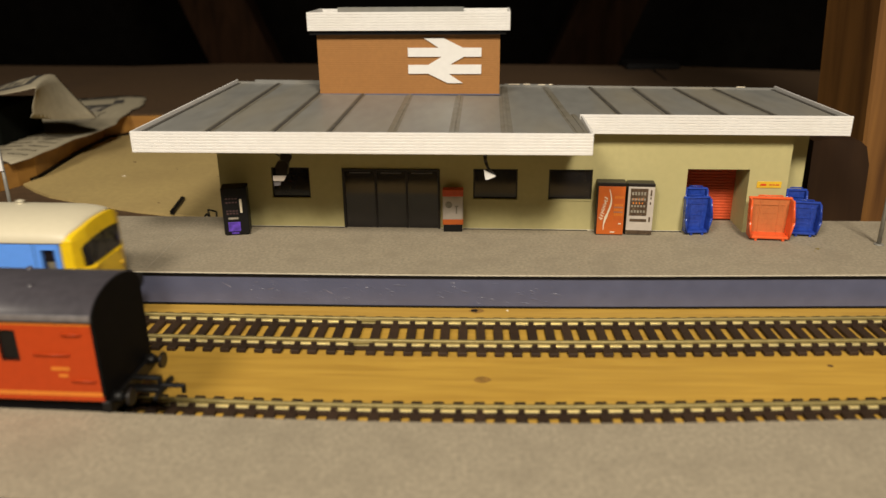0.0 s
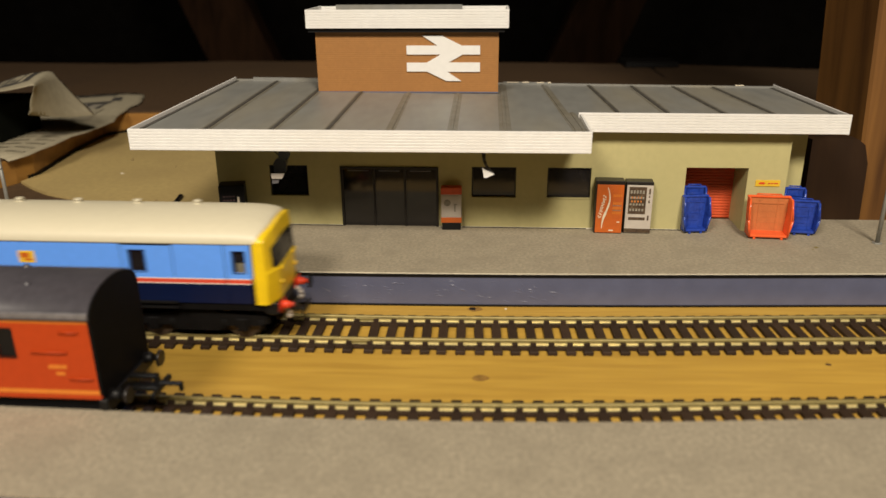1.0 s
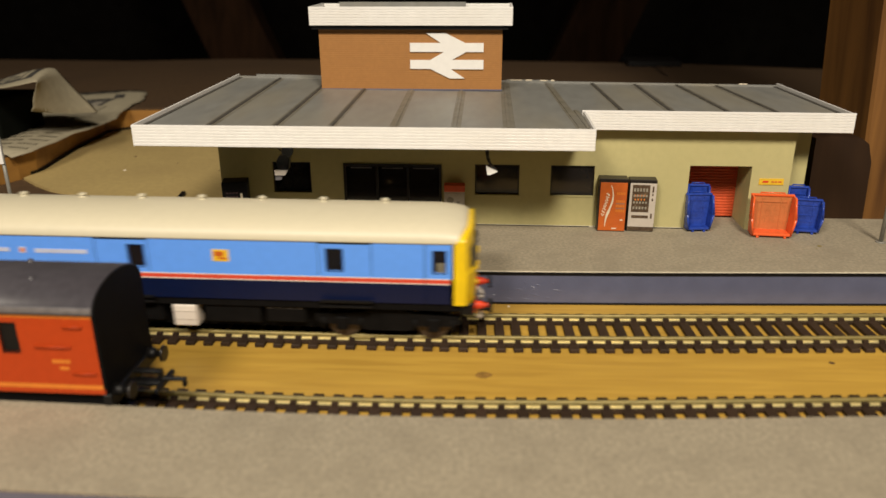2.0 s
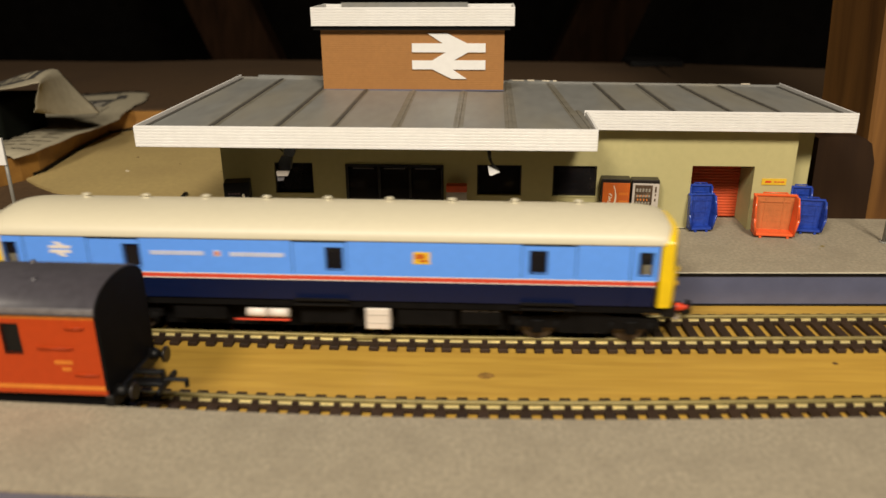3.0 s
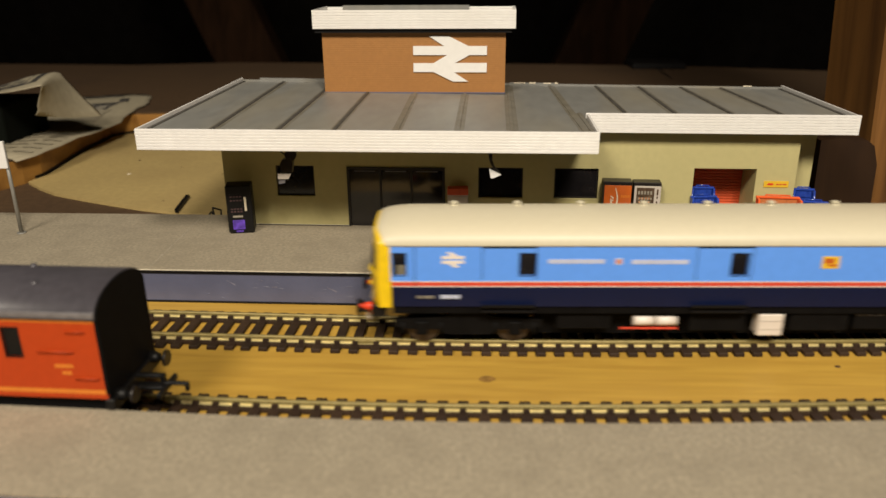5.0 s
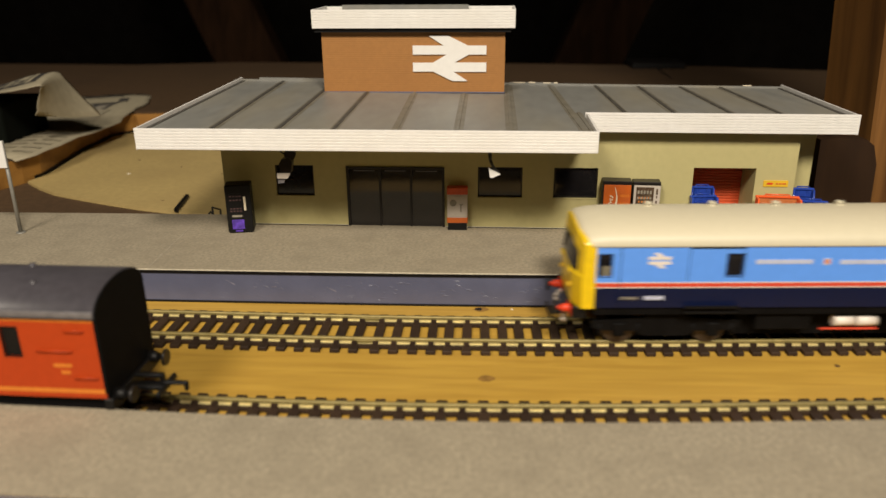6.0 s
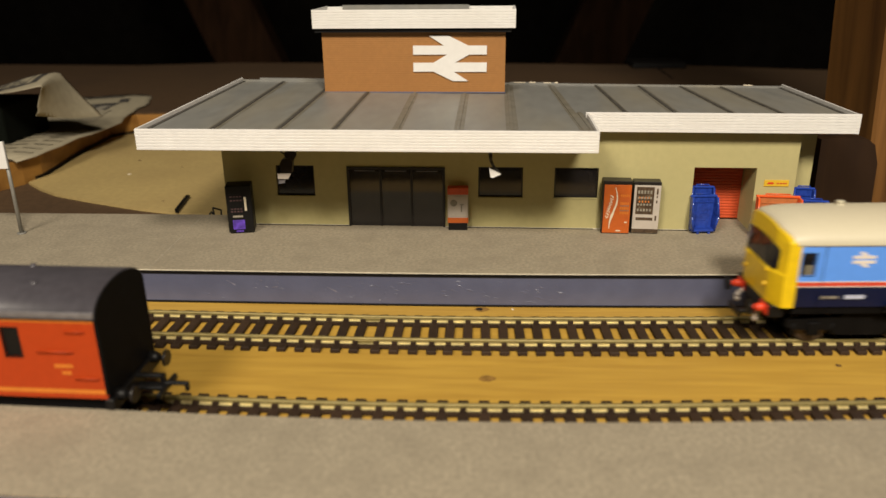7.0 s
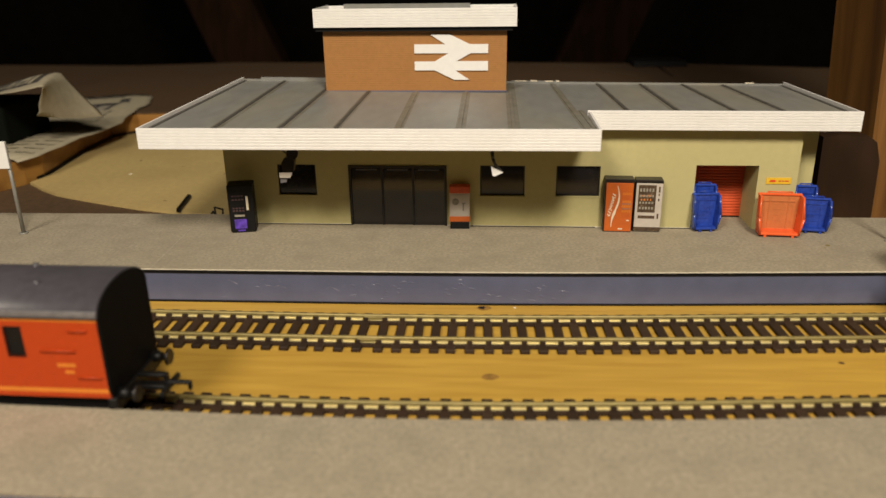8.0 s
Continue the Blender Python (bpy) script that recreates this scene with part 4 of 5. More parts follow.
    xs = xs + [(-x - 3.7, k) for x, k in xs[::-1]]
    for x, k in xs:
        rise = 4.6 + 3.2 * k
        half = HALF + 0.25 - 0.5 * (1 - k)
        side = -1 if x < 0 else 1
        arc = [(half, z5 - 0.5)] + roof_arc(half, z5, rise) + [(-half, z5 - 0.5)]
        rows.append([(x - side * cab_bow(u / HALF) * (1 - k), u, v) for u, v in arc])
    loft(bm, rows)
    part("roof", bm, M_ROOFCREAM, car, "cream domed roof")
    for i in range(9):
        x = -97.2 + 23.35 * i
        bm = bmesh.new()
        tube(bm, (x, 5.5, 49.2), (x, 5.5, 51.9), 1.4, 1.3, 14)
        tube(bm, (x, 5.5, 51.8), (x, 5.5, 52.3), 1.7, 1.1, 14)
        part("roof_vent", bm, M_ROOFCREAM, car, "cream roof vent")
    for s in (-1, 1):
        # cab end, nearly flat in plan with rounded corners, an arched head above the windscreen
        before = set(car.children_recursive)
        bm = bmesh.new()
        rows = []
        for k in range(29):
            u = math.sin(math.pi * (k / 28 - 0.5))
            yy = u * (HALF + 0.02)
            bend = cab_bow(u)
            arch = 4.5 * math.sqrt(max(0.0, 1 - u * u))
            lean = 1 - abs(u) ** 3
            prof = [(117.2, z0), (124.6 - bend, z0), (124.9 - bend, 27.0), (125.0 - bend, 31.2), (124.6 - bend, 32.1), (124.5 - 0.8 * lean - bend, z5), (124.2 - 1.0 * lean - bend, z5 + arch), (117.2, z5 + arch)]
            rows.append([(s * a, yy, b) for a, b in prof])
        loft(bm, rows, smooth=False)
        cab = part("cab_end", bm, M_YELLOW, car, "warning yellow cab end")
        for c in (-1, 1):
            bm = bmesh.new()
            rows = []
            for k in range(9):
                yy = c * (0.3 + 14.2 * k / 8)
                u = yy / HALF
                bend, lean = cab_bow(u), 1 - abs(u) ** 3
                top = 38.6 + 3.4 * math.sqrt(1 - u * u) - 0.8 * (k == 8)
                low = 32.3 + 0.5 * (k == 8)
                f = lambda z: 124.6 - 0.1 * (z - low) / 10 - 0.8 * lean * (z - 32.1) / 11.0 - bend
                rows.append([(s * (f(low) + 0.22), yy, low), (s * (f(top) + 0.22), yy, top), (s * (f(top) - 0.6), yy, top), (s * (f(low) - 0.6), yy, low)])
            loft(bm, rows, smooth=False)
            part("windscreen", bm, M_GLASS, cab, "black windscreen")
            bm = bmesh.new()
            tube(bm, (s * 124.9, c * 9.5, 33.6), (s * 124.5, c * 6.0, 39.8), 0.2, seg=6)
            part("wiper", bm, M_BLACK, cab)
        boxes("centre_pillar", [(*sorted((s * 123.6, s * 124.5)), -0.32, 0.32, 32.6, 42.2)], M_BRONZE, cab, "dark centre pillar")
        boxes("marker_panel", [(*sorted((s * 124.2, s * 125.5)), -10.5, -6.5, 30.4, 32.0), (*sorted((s * 124.2, s * 125.5)), 6.5, 10.5, 30.4, 32.0)], M_YELLOW, cab, bev=0.2)
        for c in (-9.5, 9.5):
            bm = bmesh.new()
            tube(bm, (s * 123.5, c, 25.2), (s * 125.6, c, 25.2), 1.0, 0.9, 12)
            part("lamp", bm, M_YELLOWSIGN, cab, "small lamp housing")
        boxes("buffer_beam", [(*sorted((s * 119.5, s * 124.6)), -16.4, 16.4, 14.2, 18.9)], M_BLACK, car, "black buffer beam", bev=0.3)
        for c in (-11.4, 11.4):
            boxes("beam_end", [(*sorted((s * 122.6, s * 124.9)), c - 3.6, c + 3.6, 14.4, 18.3)], M_BUFFER, car, "red end of the buffer beam", bev=0.2)
            bm = bmesh.new()
            tube(bm, (s * 124.4, c, 16.4), (s * 127.6, c, 16.4), 1.7, 1.5, 14)
            tube(bm, (s * 127.5, c, 16.4), (s * 129.6, c, 16.4), 0.9, 0.9, 10)
            bf = part("buffer", bm, M_BUFFER, car, "red buffer housing")
            bm = bmesh.new()
            tube(bm, (s * 129.4, c, 16.4), (s * 130.3, c, 16.4), 2.9, 2.8, 18)
            part("buffer_head", bm, M_BLACK, bf, "black buffer head")
            bm = bmesh.new()
            bent_tube(bm, [(s * 124.4, c * 0.8, 14.6), (s * 126.0, c * 0.8, 13.6), (s * 126.8, c * 0.8, 11.6), (s * 126.0, c * 0.8, 9.8)], 0.95)
            part("brake_pipe", bm, M_SILVER, car, "pale brake pipe")
        bm = bmesh.new()
        box(bm, *sorted((s * 124, s * 131)), -1.6, 1.6, 9.2, 10.4, 0.2)
        box(bm, *sorted((s * 130, s * 131)), -5.5, 5.5, 9.2, 11.4, 0.2)
        part("coupling", bm, M_BLACK, car, "black tension-lock coupling")
        for ob in set(car.children_recursive) - before:
            for q in ob.data.vertices:
                q.co.x -= 0.0006 if s > 0 else 0.0023
    # underframe
    boxes("underframe", [(-119, 119, -13.5, 13.5, 14.5, 18.9)], M_VANEND, car)
    # added box that blocks light from passing under the car
    boxes("engine_trough", [(-66, 66, -9.0, 9.0, 4.0, 14.5)], M_VANEND, car)
    boxes("solebar", [(-119, 119, -16.6, -15.4, 15.8, 18.9), (-119, 119, 15.4, 16.6, 15.8, 18.9)], M_VANEND, car)
    for s in (-1, 1):
        f = lambda a, b, o, z0, z1: (a, b, *sorted((s * 11, s * o)), z0, z1)
        boxes("equipment_box", [f(24, 45, 15.6, 8.2, 16)], M_VANEND, car, bev=0.4)
        boxes("equipment_box", [f(47, 62, 15.2, 8.6, 16)], M_VANEND, car, bev=0.4)
        boxes("vent_strip", [f(a, a + 2.6, 15.35, 14.4, 14.8) for a in (47.6, 51.0, 54.6, 58.4)], M_PALESTRIP, car, "grey edge of the box lid")
        boxes("equipment_box", [f(-12, 8, 15.4, 8.0, 16)], M_VANEND, car, bev=0.4)
        boxes("equipment_box", [f(-60, -40, 15.0, 8.6, 15.6)], M_VANEND, car, bev=0.4)
        bx = boxes("white_box", [f(12.2, 21.2, 16.6, 6.6, 15.4)], M_WHITELINE, car, "white battery box", bev=0.4)
        boxes("slat", [(12.6, 20.8, *sorted((s * 16.5, s * 16.75)), z, z + 0.28) for z in (9.2, 12.6)], M_SILVER, bx)
        for x in (-32.2, -24.1):
            bm = bmesh.new()
            tube(bm, (x, s * 14.2, 12.0), (x + 7.4, s * 14.2, 12.0), 2.0, 2.0, 18)
            part("air_tank", bm, M_WHITELINE, car, "white air cylinder")
        boxes("tank_rail", [(-37, -16.4, *sorted((s * 14.8, s * 15.6)), 8.9, 9.4)], M_REDLINE, car, "red tank rail")
    made = []
    for c in (-92.0, 92.0):
        bogie = thing("bogie", "", "", at(c, 0, 0))
        bogie.parent = car
        for s in (-1, 1):
            bm = bmesh.new()
            extrude(bm, [(-27, 7.6), (-22, 6.4), (-11, 6.2), (-8, 4.2), (8, 4.2), (11, 6.2), (22, 6.4), (27, 7.6), (27, 10.4), (9, 11.6), (6, 13.0), (-6, 13.0), (-9, 11.6), (-27, 10.4)], 1, *sorted((s * 12.2, s * 14.0)))
            for x in (-17, 17):
                box(bm, x - 2.2, x + 2.2, *sorted((s * 12.0, s * 14.9)), 4.2, 9.6, 0.4)
            for x in (-10, 10, -24, 24):
                tube(bm, (x, s * 13.4, 4.4), (x, s * 13.4, 9.2), 1.0, seg=8)
            part("side_frame", bm, M_VANEND, bogie)
        boxes("bolster", [(-5, 5, -12, 12, 7, 14.6)], M_VANEND, bogie)
        for x in (-17, 17):
            bm = bmesh.new()
            for s in (-1, 1):
                tube(bm, (0, s * 8.3, 0), (0, s * 10.9, 0), 6.4, 6.4, 28)
                tube(bm, (0, s * 7.9, 0), (0, s * 8.5, 0), 7.1, 7.1, 28)
            tube(bm, (0, -7, 0), (0, 7, 0), 1.0, seg=10)
            wheel = part("wheelset", bm, M_WHEEL, bogie, "dull steel wheels on an axle", at(x, 0, 6.4))
            made.append(wheel)
    # true length over the ends: 257 mm
    done = set()
    for ob in car.children_recursive:
        if ob.type == "EMPTY":
            ob.matrix_basis.translation.x *= 1.028
        elif ob.name.split(".")[0] != "wheelset" and ob.data.name not in done:
            done.add(ob.data.name)
            low = 0.0 if ob.parent.type == "EMPTY" and ob.parent is not car else 0.0016
            for v in ob.data.vertices:
                v.co.x *= 1.028
                v.co.z -= low
    return car, made


def build_van():
    """Red bogie parcels van; the origin is under its end, on the rail heads, the body reaching to -x."""
    heading = -2.2
    v = thing("parcels_van", "red model parcels van with charcoal roof and black end", "railway van", at(-106.8, 207.6, R0, 0, 0, heading))
    L, H2 = 205.0, 15.2
    zb, zt = 16.0, 41.4
    bm = bmesh.new()
    holes = [(-L + 20, -L + 24, 30.5, 40.2), (-29.2, -24.2, 28.8, 38.2), (-75, -70, 28.8, 38.2), (-120, -115, 28.8, 38.2)]
    for s in (-1, 1):
        holed(bm, -L, -0.8, zb + 2.4, zt - 1.0, *sorted((s * H2, s * (H2 - 1.2))), holes)
    part("bodyside", bm, M_VANRED, v, "post-red bodyside")
    boxes("inner_body", [(-L + 1, -1, -H2 + 1.4, H2 - 1.4, zb, zt)], M_BLACK, v)
    boxes("lower_lining", [(-L, -0.8, -H2 - 0.02, H2 + 0.02, zb + 1.0, zb + 2.4)], M_VANLINE, v, "orange-yellow lower lining")
    boxes("sill", [(-L, -0.2, -H2, H2, zb - 0.6, zb + 1.0)], M_VANRED, v)
    boxes("upper_lining", [(-L, -0.8, -H2 - 0.12, H2 + 0.12, zt - 1.1, zt + 0.25)], M_VANLINE, v, "orange-yellow upper lining")
    for a, b, c, d in holes[1:]:
        boxes("window", [(a, b, -H2 + 0.5, -H2 + 0.8, c, d)], M_BLACK, v, "black window")
        boxes("window_frame", [(a - 0.3, a, -H2 - 0.1, -H2 + 0.4, c - 0.3, d + 0.3), (b, b + 0.3, -H2 - 0.1, -H2 + 0.4, c - 0.3, d + 0.3), (a, b, -H2 - 0.1, -H2 + 0.4, d, d + 0.3), (a, b, -H2 - 0.1, -H2 + 0.4, c - 0.3, c)], M_BLACK, v)
    boxes("lettering", [(-15.0, -9.4, -H2 - 0.12, -H2 + 0.1, 25.6, 26.7), (-13.0, -10.2, -H2 - 0.12, -H2 + 0.1, 23.4, 24.4)], M_VANLINE, v, "yellow bars of lettering")
    for a, b, z in ((-19.5, -8.5, 31.0), (-10, -4, 37.6), (-9.5, -2, 22.4)):
        bm = bmesh.new()
        bent_tube(bm, [(a, -H2, z), (a + 0.4, -H2 - 0.55, z), (b - 0.4, -H2 - 0.55, z), (b, -H2, z)], 0.3)
        part("hand_rail", bm, M_VANRED, v)
    # end wall: black, arched, with vertical stiffeners
    bm = bmesh.new()
    arc = roof_arc(H2, zt, 7.4, 18)
    extrude(bm, [(H2, zb - 0.6)] + arc + [(-H2, zb - 0.6)], 0, -0.8, 0.3)
    part("end_wall", bm, M_VANEND, v, "black arched end wall")
    bm = bmesh.new()
    rows = []
    for x in (-L, -0.2):
        a1, a2 = roof_arc(H2 + 0.5, zt - 0.2, 8.0, 18), roof_arc(H2 - 0.4, zt - 0.2, 7.2, 18)
        rows.append([(x, u, w) for u, w in a1] + [(x, u, w) for u, w in a2[::-1]])
    loft(bm, rows)
    part("roof", bm, M_VANROOF, v, "satin charcoal arched roof")
    # sheen on the roof's lower edge is put into the gutter's paler grey
    boxes("gutter_strip", [(-L, -0.2, -H2 - 0.62, -H2 + 0.2, zt + 0.3, zt + 2.2), (-L, -0.2, H2 - 0.2, H2 + 0.62, zt + 0.3, zt + 2.2)], M_PALESTRIP, v, "gutter strip, paler grey for the sheen along the roof edge", bev=0.2)
    for x in (-22, -45, -80, -120, -160):
        for y in (-6.5, 6.5):
            bm = bmesh.new()
            tube(bm, (x - 8 * (y > 0), y, 47.2), (x - 8 * (y > 0), y, 49.3), 1.2, 0.9, 10)
            part("roof_vent", bm, M_VANROOF, v)
    boxes("underframe", [(-L, -1.6, -12.5, 12.5, 8.8, zb - 0.7)], M_BLACK, v)
    boxes("buffer_beam", [(-1.5, 1.2, -15.5, 15.5, 10.6, zb - 0.7)], M_BLACK, v, bev=0.3)
    for y in (-11.4, 11.4):
        bm = bmesh.new()
        tube(bm, (0.2, y, 15.0), (3.6, y, 15.0), 1.9, 1.5, 14)
        tube(bm, (3.5, y, 15.0), (5.6, y, 15.0), 0.9, 0.9, 10)
        b = part("buffer", bm, M_BLACK, v)
        bm = bmesh.new()
        tube(bm, (5.4, y, 15.0), (6.3, y, 15.0), 2.8, 2.6, 18)
        part("buffer_head", bm, M_BRONZE, b)
    bm = bmesh.new()
    box(bm, 0, 11, -1.8, 1.8, 10.4, 11.8, 0.2)
    box(bm, 9.8, 11.2, -6.5, 6.5, 10.4, 12.2, 0.2)
    box(bm, 1, 10, -1.0, 1.0, 14.4, 15.6, 0.2)
    box(bm, 9.0, 10.2, -1.0, 1.0, 11.0, 15.6, 0.2)
    box(bm, 10, 17.5, -0.8, 0.8, 12.0, 13.0, 0.2)
    box(bm, 16.5, 17.6, -0.8, 0.8, 10.0, 12.8, 0.2)
    part("coupling", bm, M_BLACK, v, "black tension-lock coupling with hook")
    for x in (-24, -56):
        bm = bmesh.new()
        for s in (-1, 1):
            tube(bm, (x, s * 7.4, 6.4), (x, s * 10.0, 6.4), 6.4, 6.4, 24)
        tube(bm, (x, -7.4, 6.4), (x, 7.4, 6.4), 1, seg=10)
        part("wheelset", bm, M_WHEEL, v)
    bm = bmesh.new()
    for s in (-1, 1):
        extrude(bm, [(-66, 5), (-14, 5), (-12, 8), (-30, 9.5), (-50, 9.5), (-68, 8)], 1, *sorted((s * 11, s * 13)))
    box(bm, -44, -36, -12, 12, 6.5, 9.6)
    part("bogie", bm, M_BLACK, v)
    return v


# ---------------------------------------------------------------- loft things behind the layout
def build_newspaper(name, label, m, w, d, height, seed, blocks):
    """Opened sheet of newsprint with folds and a wavy surface; height(u, v) gives its shape."""
    n = thing(name, label, "newspaper", m, group="newspapers")
    rng = random.Random(seed)
    nx, ny = 24, 18
    def surf(u, v, lift=0.0):
        x, y, z = height(u, v)
        return (x, y, z + lift)
    edge = [rng.uniform(-0.012, 0.012) for _ in range(nx + ny + 4)]
    bm = bmesh.new()
    top = [[bm.verts.new(surf(i / nx, j / ny + edge[i] * (j in (0, ny)))) for j in range(ny + 1)] for i in range(nx + 1)]
    low = [[bm.verts.new((q.co.x, q.co.y, q.co.z - 0.35)) for q in row] for row in top]
    for i in range(nx):
        for j in range(ny):
            bm.faces.new((top[i][j], top[i + 1][j], top[i + 1][j + 1], top[i][j + 1])).smooth = True
            bm.faces.new((low[i][j + 1], low[i + 1][j + 1], low[i + 1][j], low[i][j])).smooth = True
    for i in range(nx):
        bm.faces.new((top[i][0], low[i][0], low[i + 1][0], top[i + 1][0]))
        bm.faces.new((top[i + 1][ny], low[i + 1][ny], low[i][ny], top[i][ny]))
    for j in range(ny):
        bm.faces.new((top[0][j + 1], low[0][j + 1], low[0][j], top[0][j]))
        bm.faces.new((top[nx][j], low[nx][j], low[nx][j + 1], top[nx][j + 1]))
    part("sheet", bm, M_NEWS, n)
    for layer, (bname, material, rows) in enumerate(blocks):
        bm = bmesh.new()
        for u0, u1, v0, v1 in rows:
            k = max(2, int((u1 - u0) * 24))
            q = max(2, int((v1 - v0) * 18))
            g = [[bm.verts.new(surf(u0 + (u1 - u0) * i / k, v0 + (v1 - v0) * j / q, 0.14 + 0.12 * layer)) for j in range(q + 1)] for i in range(k + 1)]
            for i in range(k):
                for j in range(q):
                    bm.faces.new((g[i][j], g[i + 1][j], g[i + 1][j + 1], g[i][j + 1])).smooth = True
        part(bname, bm, material, n)
    return n


def build_loft_things():
    # sheet lying over the edge of the raised board
    def flat(u, v):
        x = -445 + 138 * u + 14 * u * math.sin(3.0 * v) - 14 * v * v + 2.2 * u * math.sin(17 * v) + 1.2 * u * math.sin(41 * v)
        y = 488 + 262 * v + 6 * math.sin(9 * u)
        return (x, y, 18.6 + 0.5 * math.sin(5 * u + 3 * v) + 0.5 * math.sin(11 * v) * u - 1.5 * (max(0.0, u - 0.88) / 0.12) ** 2 * (1 - 0.6 * v))
    text = [(0.60 + 0.13 * i, 0.70 + 0.13 * i, 0.06 + 0.045 * j, 0.072 + 0.045 * j) for i in range(3) for j in range(8)]
    build_newspaper("newspaper", "yellowed open newspaper lying on the loft floor", at(0, 0, 0), 120, 150, flat, 3,
                    [("picture", M_INK, [(0.60, 0.82, 0.60, 0.82)]), ("picture_inset", M_GREYPRINT, [(0.63, 0.70, 0.64, 0.78), (0.74, 0.80, 0.66, 0.76)]), ("photo", M_INK, [(0.80, 0.86, 0.82, 0.90)]), ("banner", M_INK, [(0.56, 0.80, 0.945, 0.965)]),
                     ("text_block", M_TEXT, text + [(0.76, 0.86, 0.48, 0.66)] + [(0.30 + 0.1 * i, 0.375 + 0.1 * i, 0.10 + 0.03 * j, 0.108 + 0.03 * j) for i in range(3) for j in range(4)])])
    # sheet laid over a dark box, its side hanging down
    def tent(u, v):
        if u < 0.7:
            s = u / 0.7
            x, z = -372 + 78 * s - 18 * v * s, 50 + 13 * s + 2.0 * v
        else:
            s = (u - 0.7) / 0.3
            x, z = -294 - 18 * v + s * (-10 + 36 * v), 63 + 2.0 * v - s * (22 + 13 * v)
        return (x, 518 + 58 * v + 2 * math.sin(7 * u), z + 0.9 * math.sin(9 * u + 4 * v))
    build_newspaper("newspaper", "newspaper sheet laid over a dark box, one side hanging down", at(-1, 0, 0.8), 118, 92, tent, 8,
                    [("picture", M_INK, [(0.06, 0.62, 0.30, 0.96), (0.30, 0.36, 0.05, 0.30)]), ("photo", M_NEWS, [(0.20, 0.33, 0.48, 0.84), (0.12, 0.15, 0.4, 0.7), (0.355, 0.37, 0.38, 0.9)]), ("headline", M_NEWS, [(0.40, 0.50, 0.45, 0.85), (0.52, 0.56, 0.36, 0.9)]), ("banner", M_INK, [(0.23, 0.30, 0.56, 0.76), (0.42, 0.48, 0.5, 0.62)])])
    bm = bmesh.new()
    box(bm, -420, -338, 532, 592, 17.0, 46.0, 2.0, 2)
    tagged(part("storage_box", bm, M_GREEN), "green box under the draped newspaper, near-black for the shade there", "box")
    # roof timber beside the layout and rafters in the dark
    bm = bmesh.new()
    box(bm, 220.5, 330, 421, 486, -300, 900, 1.5)
    for v in bm.verts:
        v.co.x -= 0.058 * v.co.z
    tagged(part("timber_post", bm, M_TIMBER), "rough brown roof timber standing behind the platform", "post", kind="structure")
    # added panel: shade over the lower timber is put into its dark colour
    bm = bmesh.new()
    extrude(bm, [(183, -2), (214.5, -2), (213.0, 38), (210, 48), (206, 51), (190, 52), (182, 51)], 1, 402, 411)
    tagged(part("dark_board", bm, M_POSTSHADE), "added dark panel standing in for the shade on the roof timber", "board", kind="structure")
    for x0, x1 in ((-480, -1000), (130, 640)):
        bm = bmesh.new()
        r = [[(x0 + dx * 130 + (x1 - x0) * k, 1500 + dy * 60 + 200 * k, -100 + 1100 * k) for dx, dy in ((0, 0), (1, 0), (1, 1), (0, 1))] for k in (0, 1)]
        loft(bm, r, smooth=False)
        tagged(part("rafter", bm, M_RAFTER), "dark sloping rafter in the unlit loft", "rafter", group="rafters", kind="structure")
    bm = bmesh.new()
    box(bm, 190, 254, 946, 990, 17, 24, 1.0)
    tagged(part("dark_block", bm, M_BLACK), "dark wooden block at the edge of the loft floor", "block")
    bm = bmesh.new()
    extrude(bm, [(219.5, 948), (223, 948), (219.5, 866), (217.5, 866)], 2, 16.9, 17.08)
    tagged(part("floor_joint", bm, M_BLACK), "dark open joint in the loft floor", "floor joint", kind="structure")
    # offcuts on the beige board
    bm = bmesh.new()
    extrude(bm, [(-180, 432), (-177.4, 431), (-181.4, 462), (-184, 463)], 2, 0.0, 2.0)
    tagged(part("offcut", bm, M_BLACK), "small black plastic offcut lying on the board", "offcut")
    bm = bmesh.new()
    pts = [(-151, 404, 5), (-148.5, 407, 8.5), (-146, 404, 7), (-147.5, 407, 11), (-143.5, 409, 9), (-142, 404, 6.5), (-138, 401, 8), (-136, 400, 4)]
    for a, b in zip(pts, pts[1:]):
        tube(bm, a, b, 0.5, seg=8)
    tagged(part("wire_scrap", bm, M_BLACK), "tangled scrap of black wire behind the platform", "wire")


def build_fleck(label, x, y, z, size, material, seed):
    rng = random.Random(seed)
    bm = bmesh.new()
    n = 7
    low = [bm.verts.new((x + size * math.cos(6.283 * i / n) * rng.uniform(0.6, 1.3), y + size * math.sin(6.283 * i / n) * rng.uniform(0.6, 1.3), z)) for i in range(n)]
    top = bm.verts.new((x, y, z + size * 0.35))
    for i in range(n):
        bm.faces.new((low[i], low[(i + 1) % n], top))
    bm.faces.new(low[::-1])
    return tagged(part("fleck", bm, material), label, "fleck", "flecks")


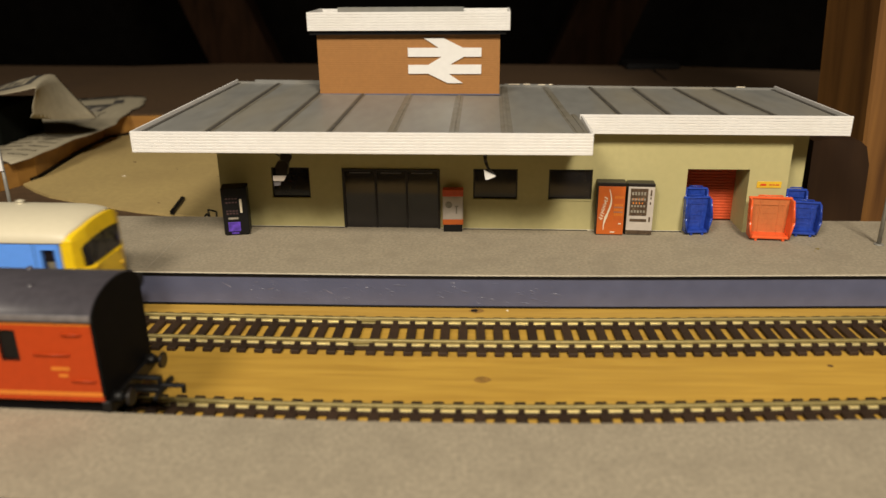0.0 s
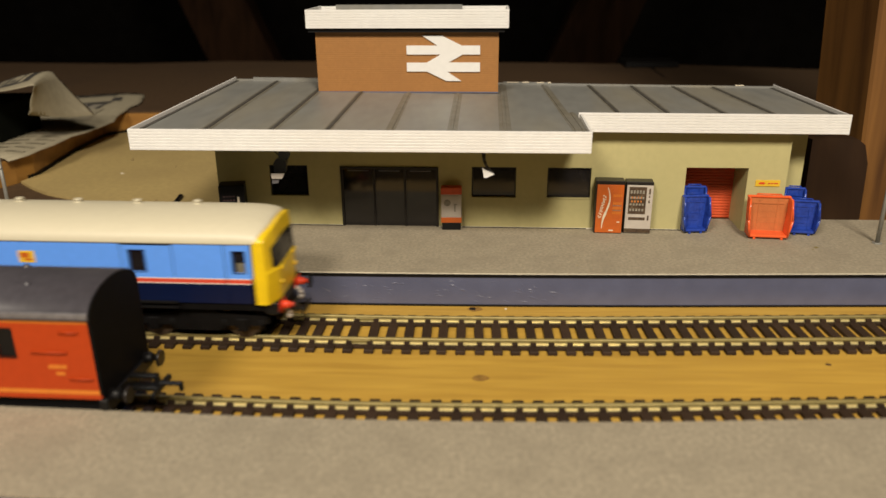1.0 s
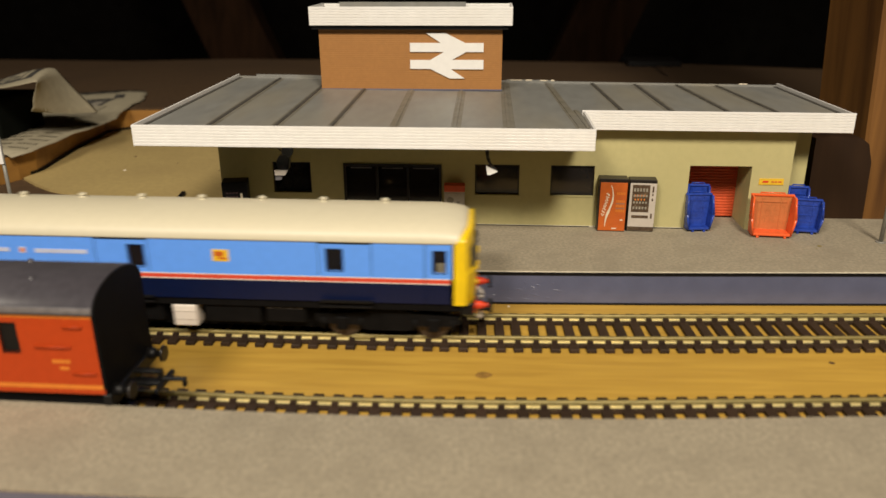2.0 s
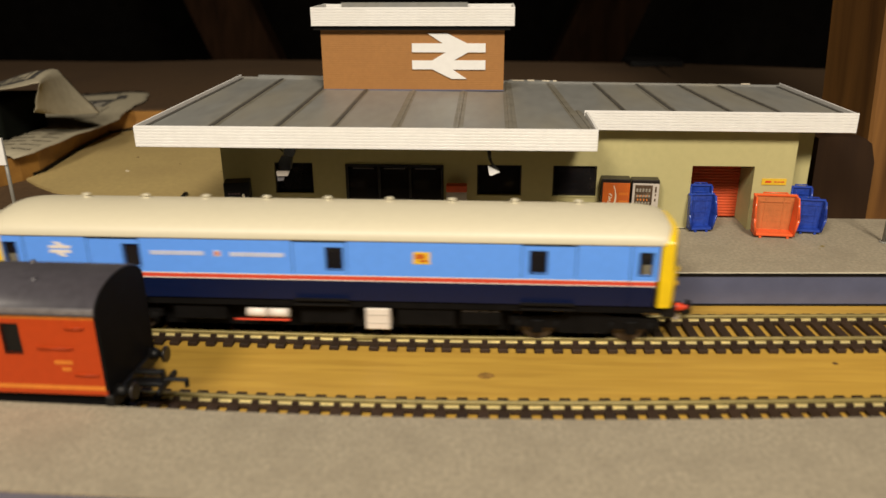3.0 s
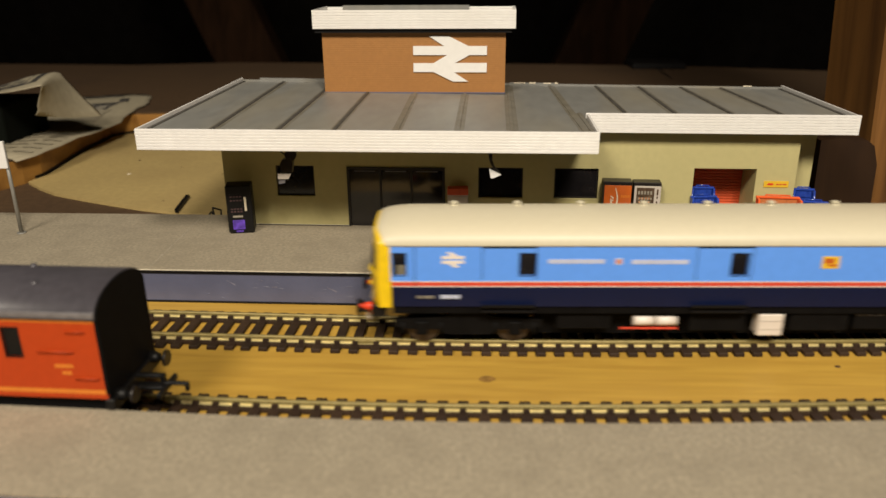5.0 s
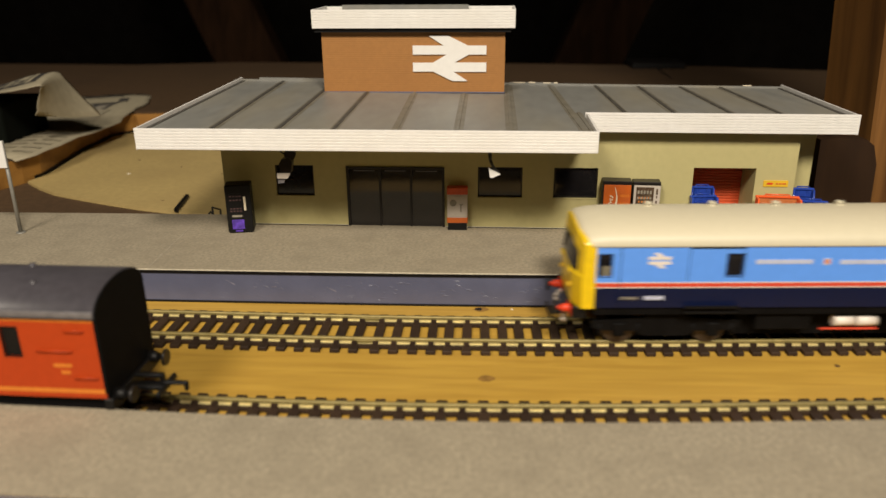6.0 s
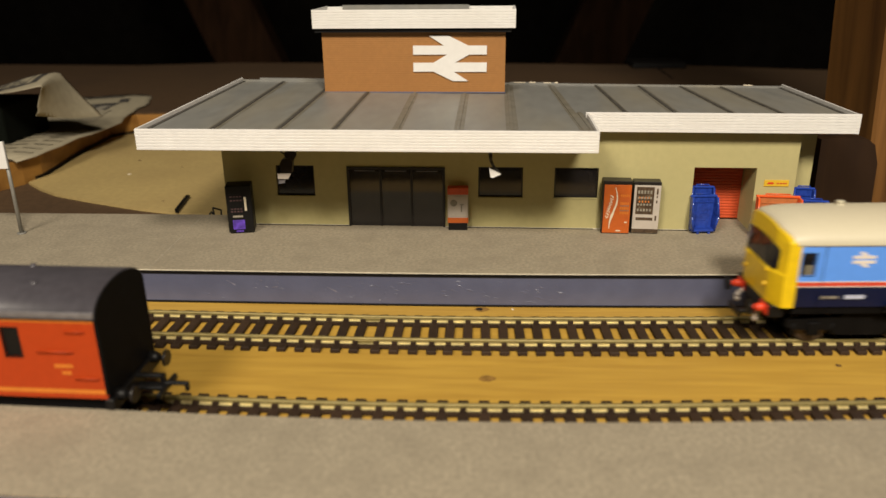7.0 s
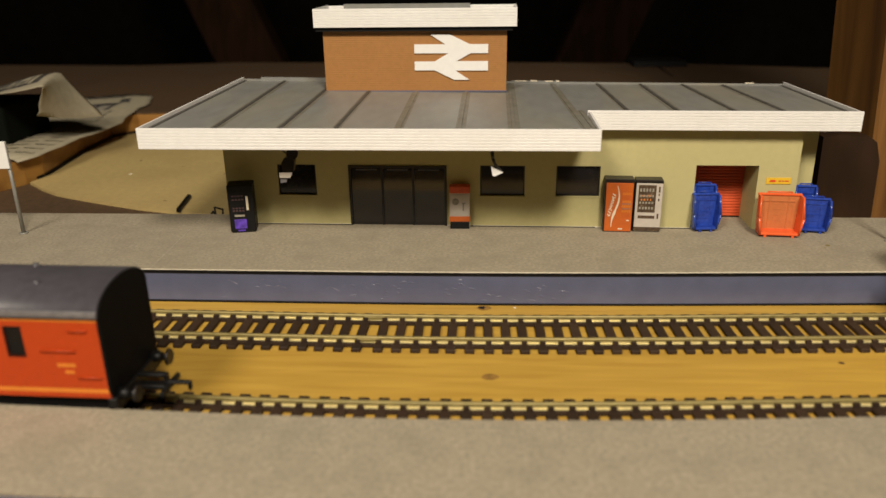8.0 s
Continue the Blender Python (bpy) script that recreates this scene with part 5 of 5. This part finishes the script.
def build_flecks():
    spots = ((-246, 520, 0, 1.5, M_CREAM, "pale plaster fleck on the beige board"), (-255, 560, 0, 1.4, M_BROWN, "dark fleck on the beige board"),
             (-196, 455, 0, 0.9, M_BROWN, "dark fleck on the beige board"), (-215, 540, 0, 0.8, M_BROWN, "dark fleck on the beige board"),
             (-225, 620, 0, 1.8, M_BROWN, "dark fleck on the beige board"), (-178, 520, 0, 0.7, M_BROWN, "dark fleck on the beige board"))
    for i, (x, y, z, s, m, lab) in enumerate(spots):
        build_fleck(lab, x, y, z, s, m, i)
    build_fleck("dark splinter hole at the platform foot", 3.0, 298.6, 0.0, 1.7, M_BLACK, 60)
    build_fleck("white paint crumb at the platform foot", 17.0, 298.9, 0.0, 0.7, M_CREAM, 61)
    build_fleck("dark speck on the plywood baseboard", 134.0, 252.6, 0.05, 1.0, M_BROWN, 62)
    for i, (x, y) in enumerate(((161.0, 334.0), (158.6, 331.0), (133, 340), (48.4, 310))):
        build_fleck("small mustard-brown crumb on the platform", x, y, 15.8, (1.1, 0.6, 0.5, 0.4)[i], M_RAIL, 20 + i)


# ---------------------------------------------------------------- assembly
build_setting()
build_platforms()
build_station()
build_flood_lamp(-82.6, 332.0, "black floodlight with a pale lens on bent arms under the canopy")
build_hook_lamp(7.9, 323.0, "black hooked lamp with a pale lens before a window")
build_black_vendor()
build_ticket_stand()
build_orange_vendor()
build_snack_vendor()
build_barrow("platform_trolley", "blue moulded plastic trolley standing before the goods bay", at(110.8, 352.4, 15.8, 0, 0, 4), 12.4, 17.8, 5.0, M_BLUEBIN)
build_barrow("platform_trolley", "tall blue moulded plastic trolley leaning behind another", at(111.1, 359.2, 15.8, 0, 0, -2), 10.6, 20.8, 3.6, M_BLUEBIN)
build_barrow("platform_trolley", "orange-red moulded plastic trolley with an open front", at(142.6, 344.2, 15.8, 0, 0, -6), 19.4, 19.3, 7.5, M_REDBIN, M_TANPANEL)
build_barrow("platform_trolley", "blue moulded plastic trolley beside the station corner", at(160.8, 350.4, 15.8, 0, 0, -10), 13.4, 16.0, 5.0, M_BLUEBIN)
build_barrow("platform_trolley", "tall blue moulded plastic trolley against the station corner", at(158.4, 357.6, 15.8, 0, 0, -6), 9.6, 20.6, 3.4, M_BLUEBIN)
build_sign_post(-224.0, 349.0, 0.0, "white station sign on a grey post", True)
build_sign_post(191.6, 340.0, 0.0, "grey metal post at the platform end", False)
build_loft_things()
build_flecks()
van = build_van()
railcar, wheelsets = build_railcar()
build_track("near track of nickel silver rails on dark sleepers", track_one, -16.9, 6.976, 0.00052)
build_track("far track of nickel silver rails on dark sleepers", track_two, -36.9, 6.995, 0.00033, gap_at=-41.4)


# ---------------------------------------------------------------- what moves
RUN = [(0.0, -270.0), (0.5, -234.0), (1.0, -197.2), (1.5, -160.8), (3.0, -52.1), (3.5, -15.0), (4.0, 19.4), (4.5, 55.6), (6.0, 166.3), (6.5, 202.7), (7.0, 238.3), (7.5, 272.6), (8.0, 306.7)]


def run_at(t):
    for (t0, x0), (t1, x1) in zip(RUN, RUN[1:]):
        if t <= t1:
            return x0 + (x1 - x0) * (t - t0) / (t1 - t0)
    return RUN[-1][1]


def motions():
    rows = []
    for t, x in RUN:
        a, b = track_two(x - 92), track_two(x + 92)
        # the board is humped by a fraction of a millimetre in the middle
        hump = math.exp(-(x / 170) ** 2)
        rows.append((t, at(x, (a + b) / 2, R0 - 0.5 + 0.6 * hump, 0, 0.2 * hump, math.degrees(math.atan2(b - a, 184)))))
    walk(railcar, rows)
    for i, wheel in enumerate(wheelsets):
        p = wheel.matrix_basis.translation.copy()
        walk(wheel, [(k / 10, Matrix.Translation(p) @ pose(0, 0, 0, 0, math.degrees((run_at(k / 10) - RUN[0][1]) / 6.4) + 11 * i, 0)) for k in range(81)])


motions()
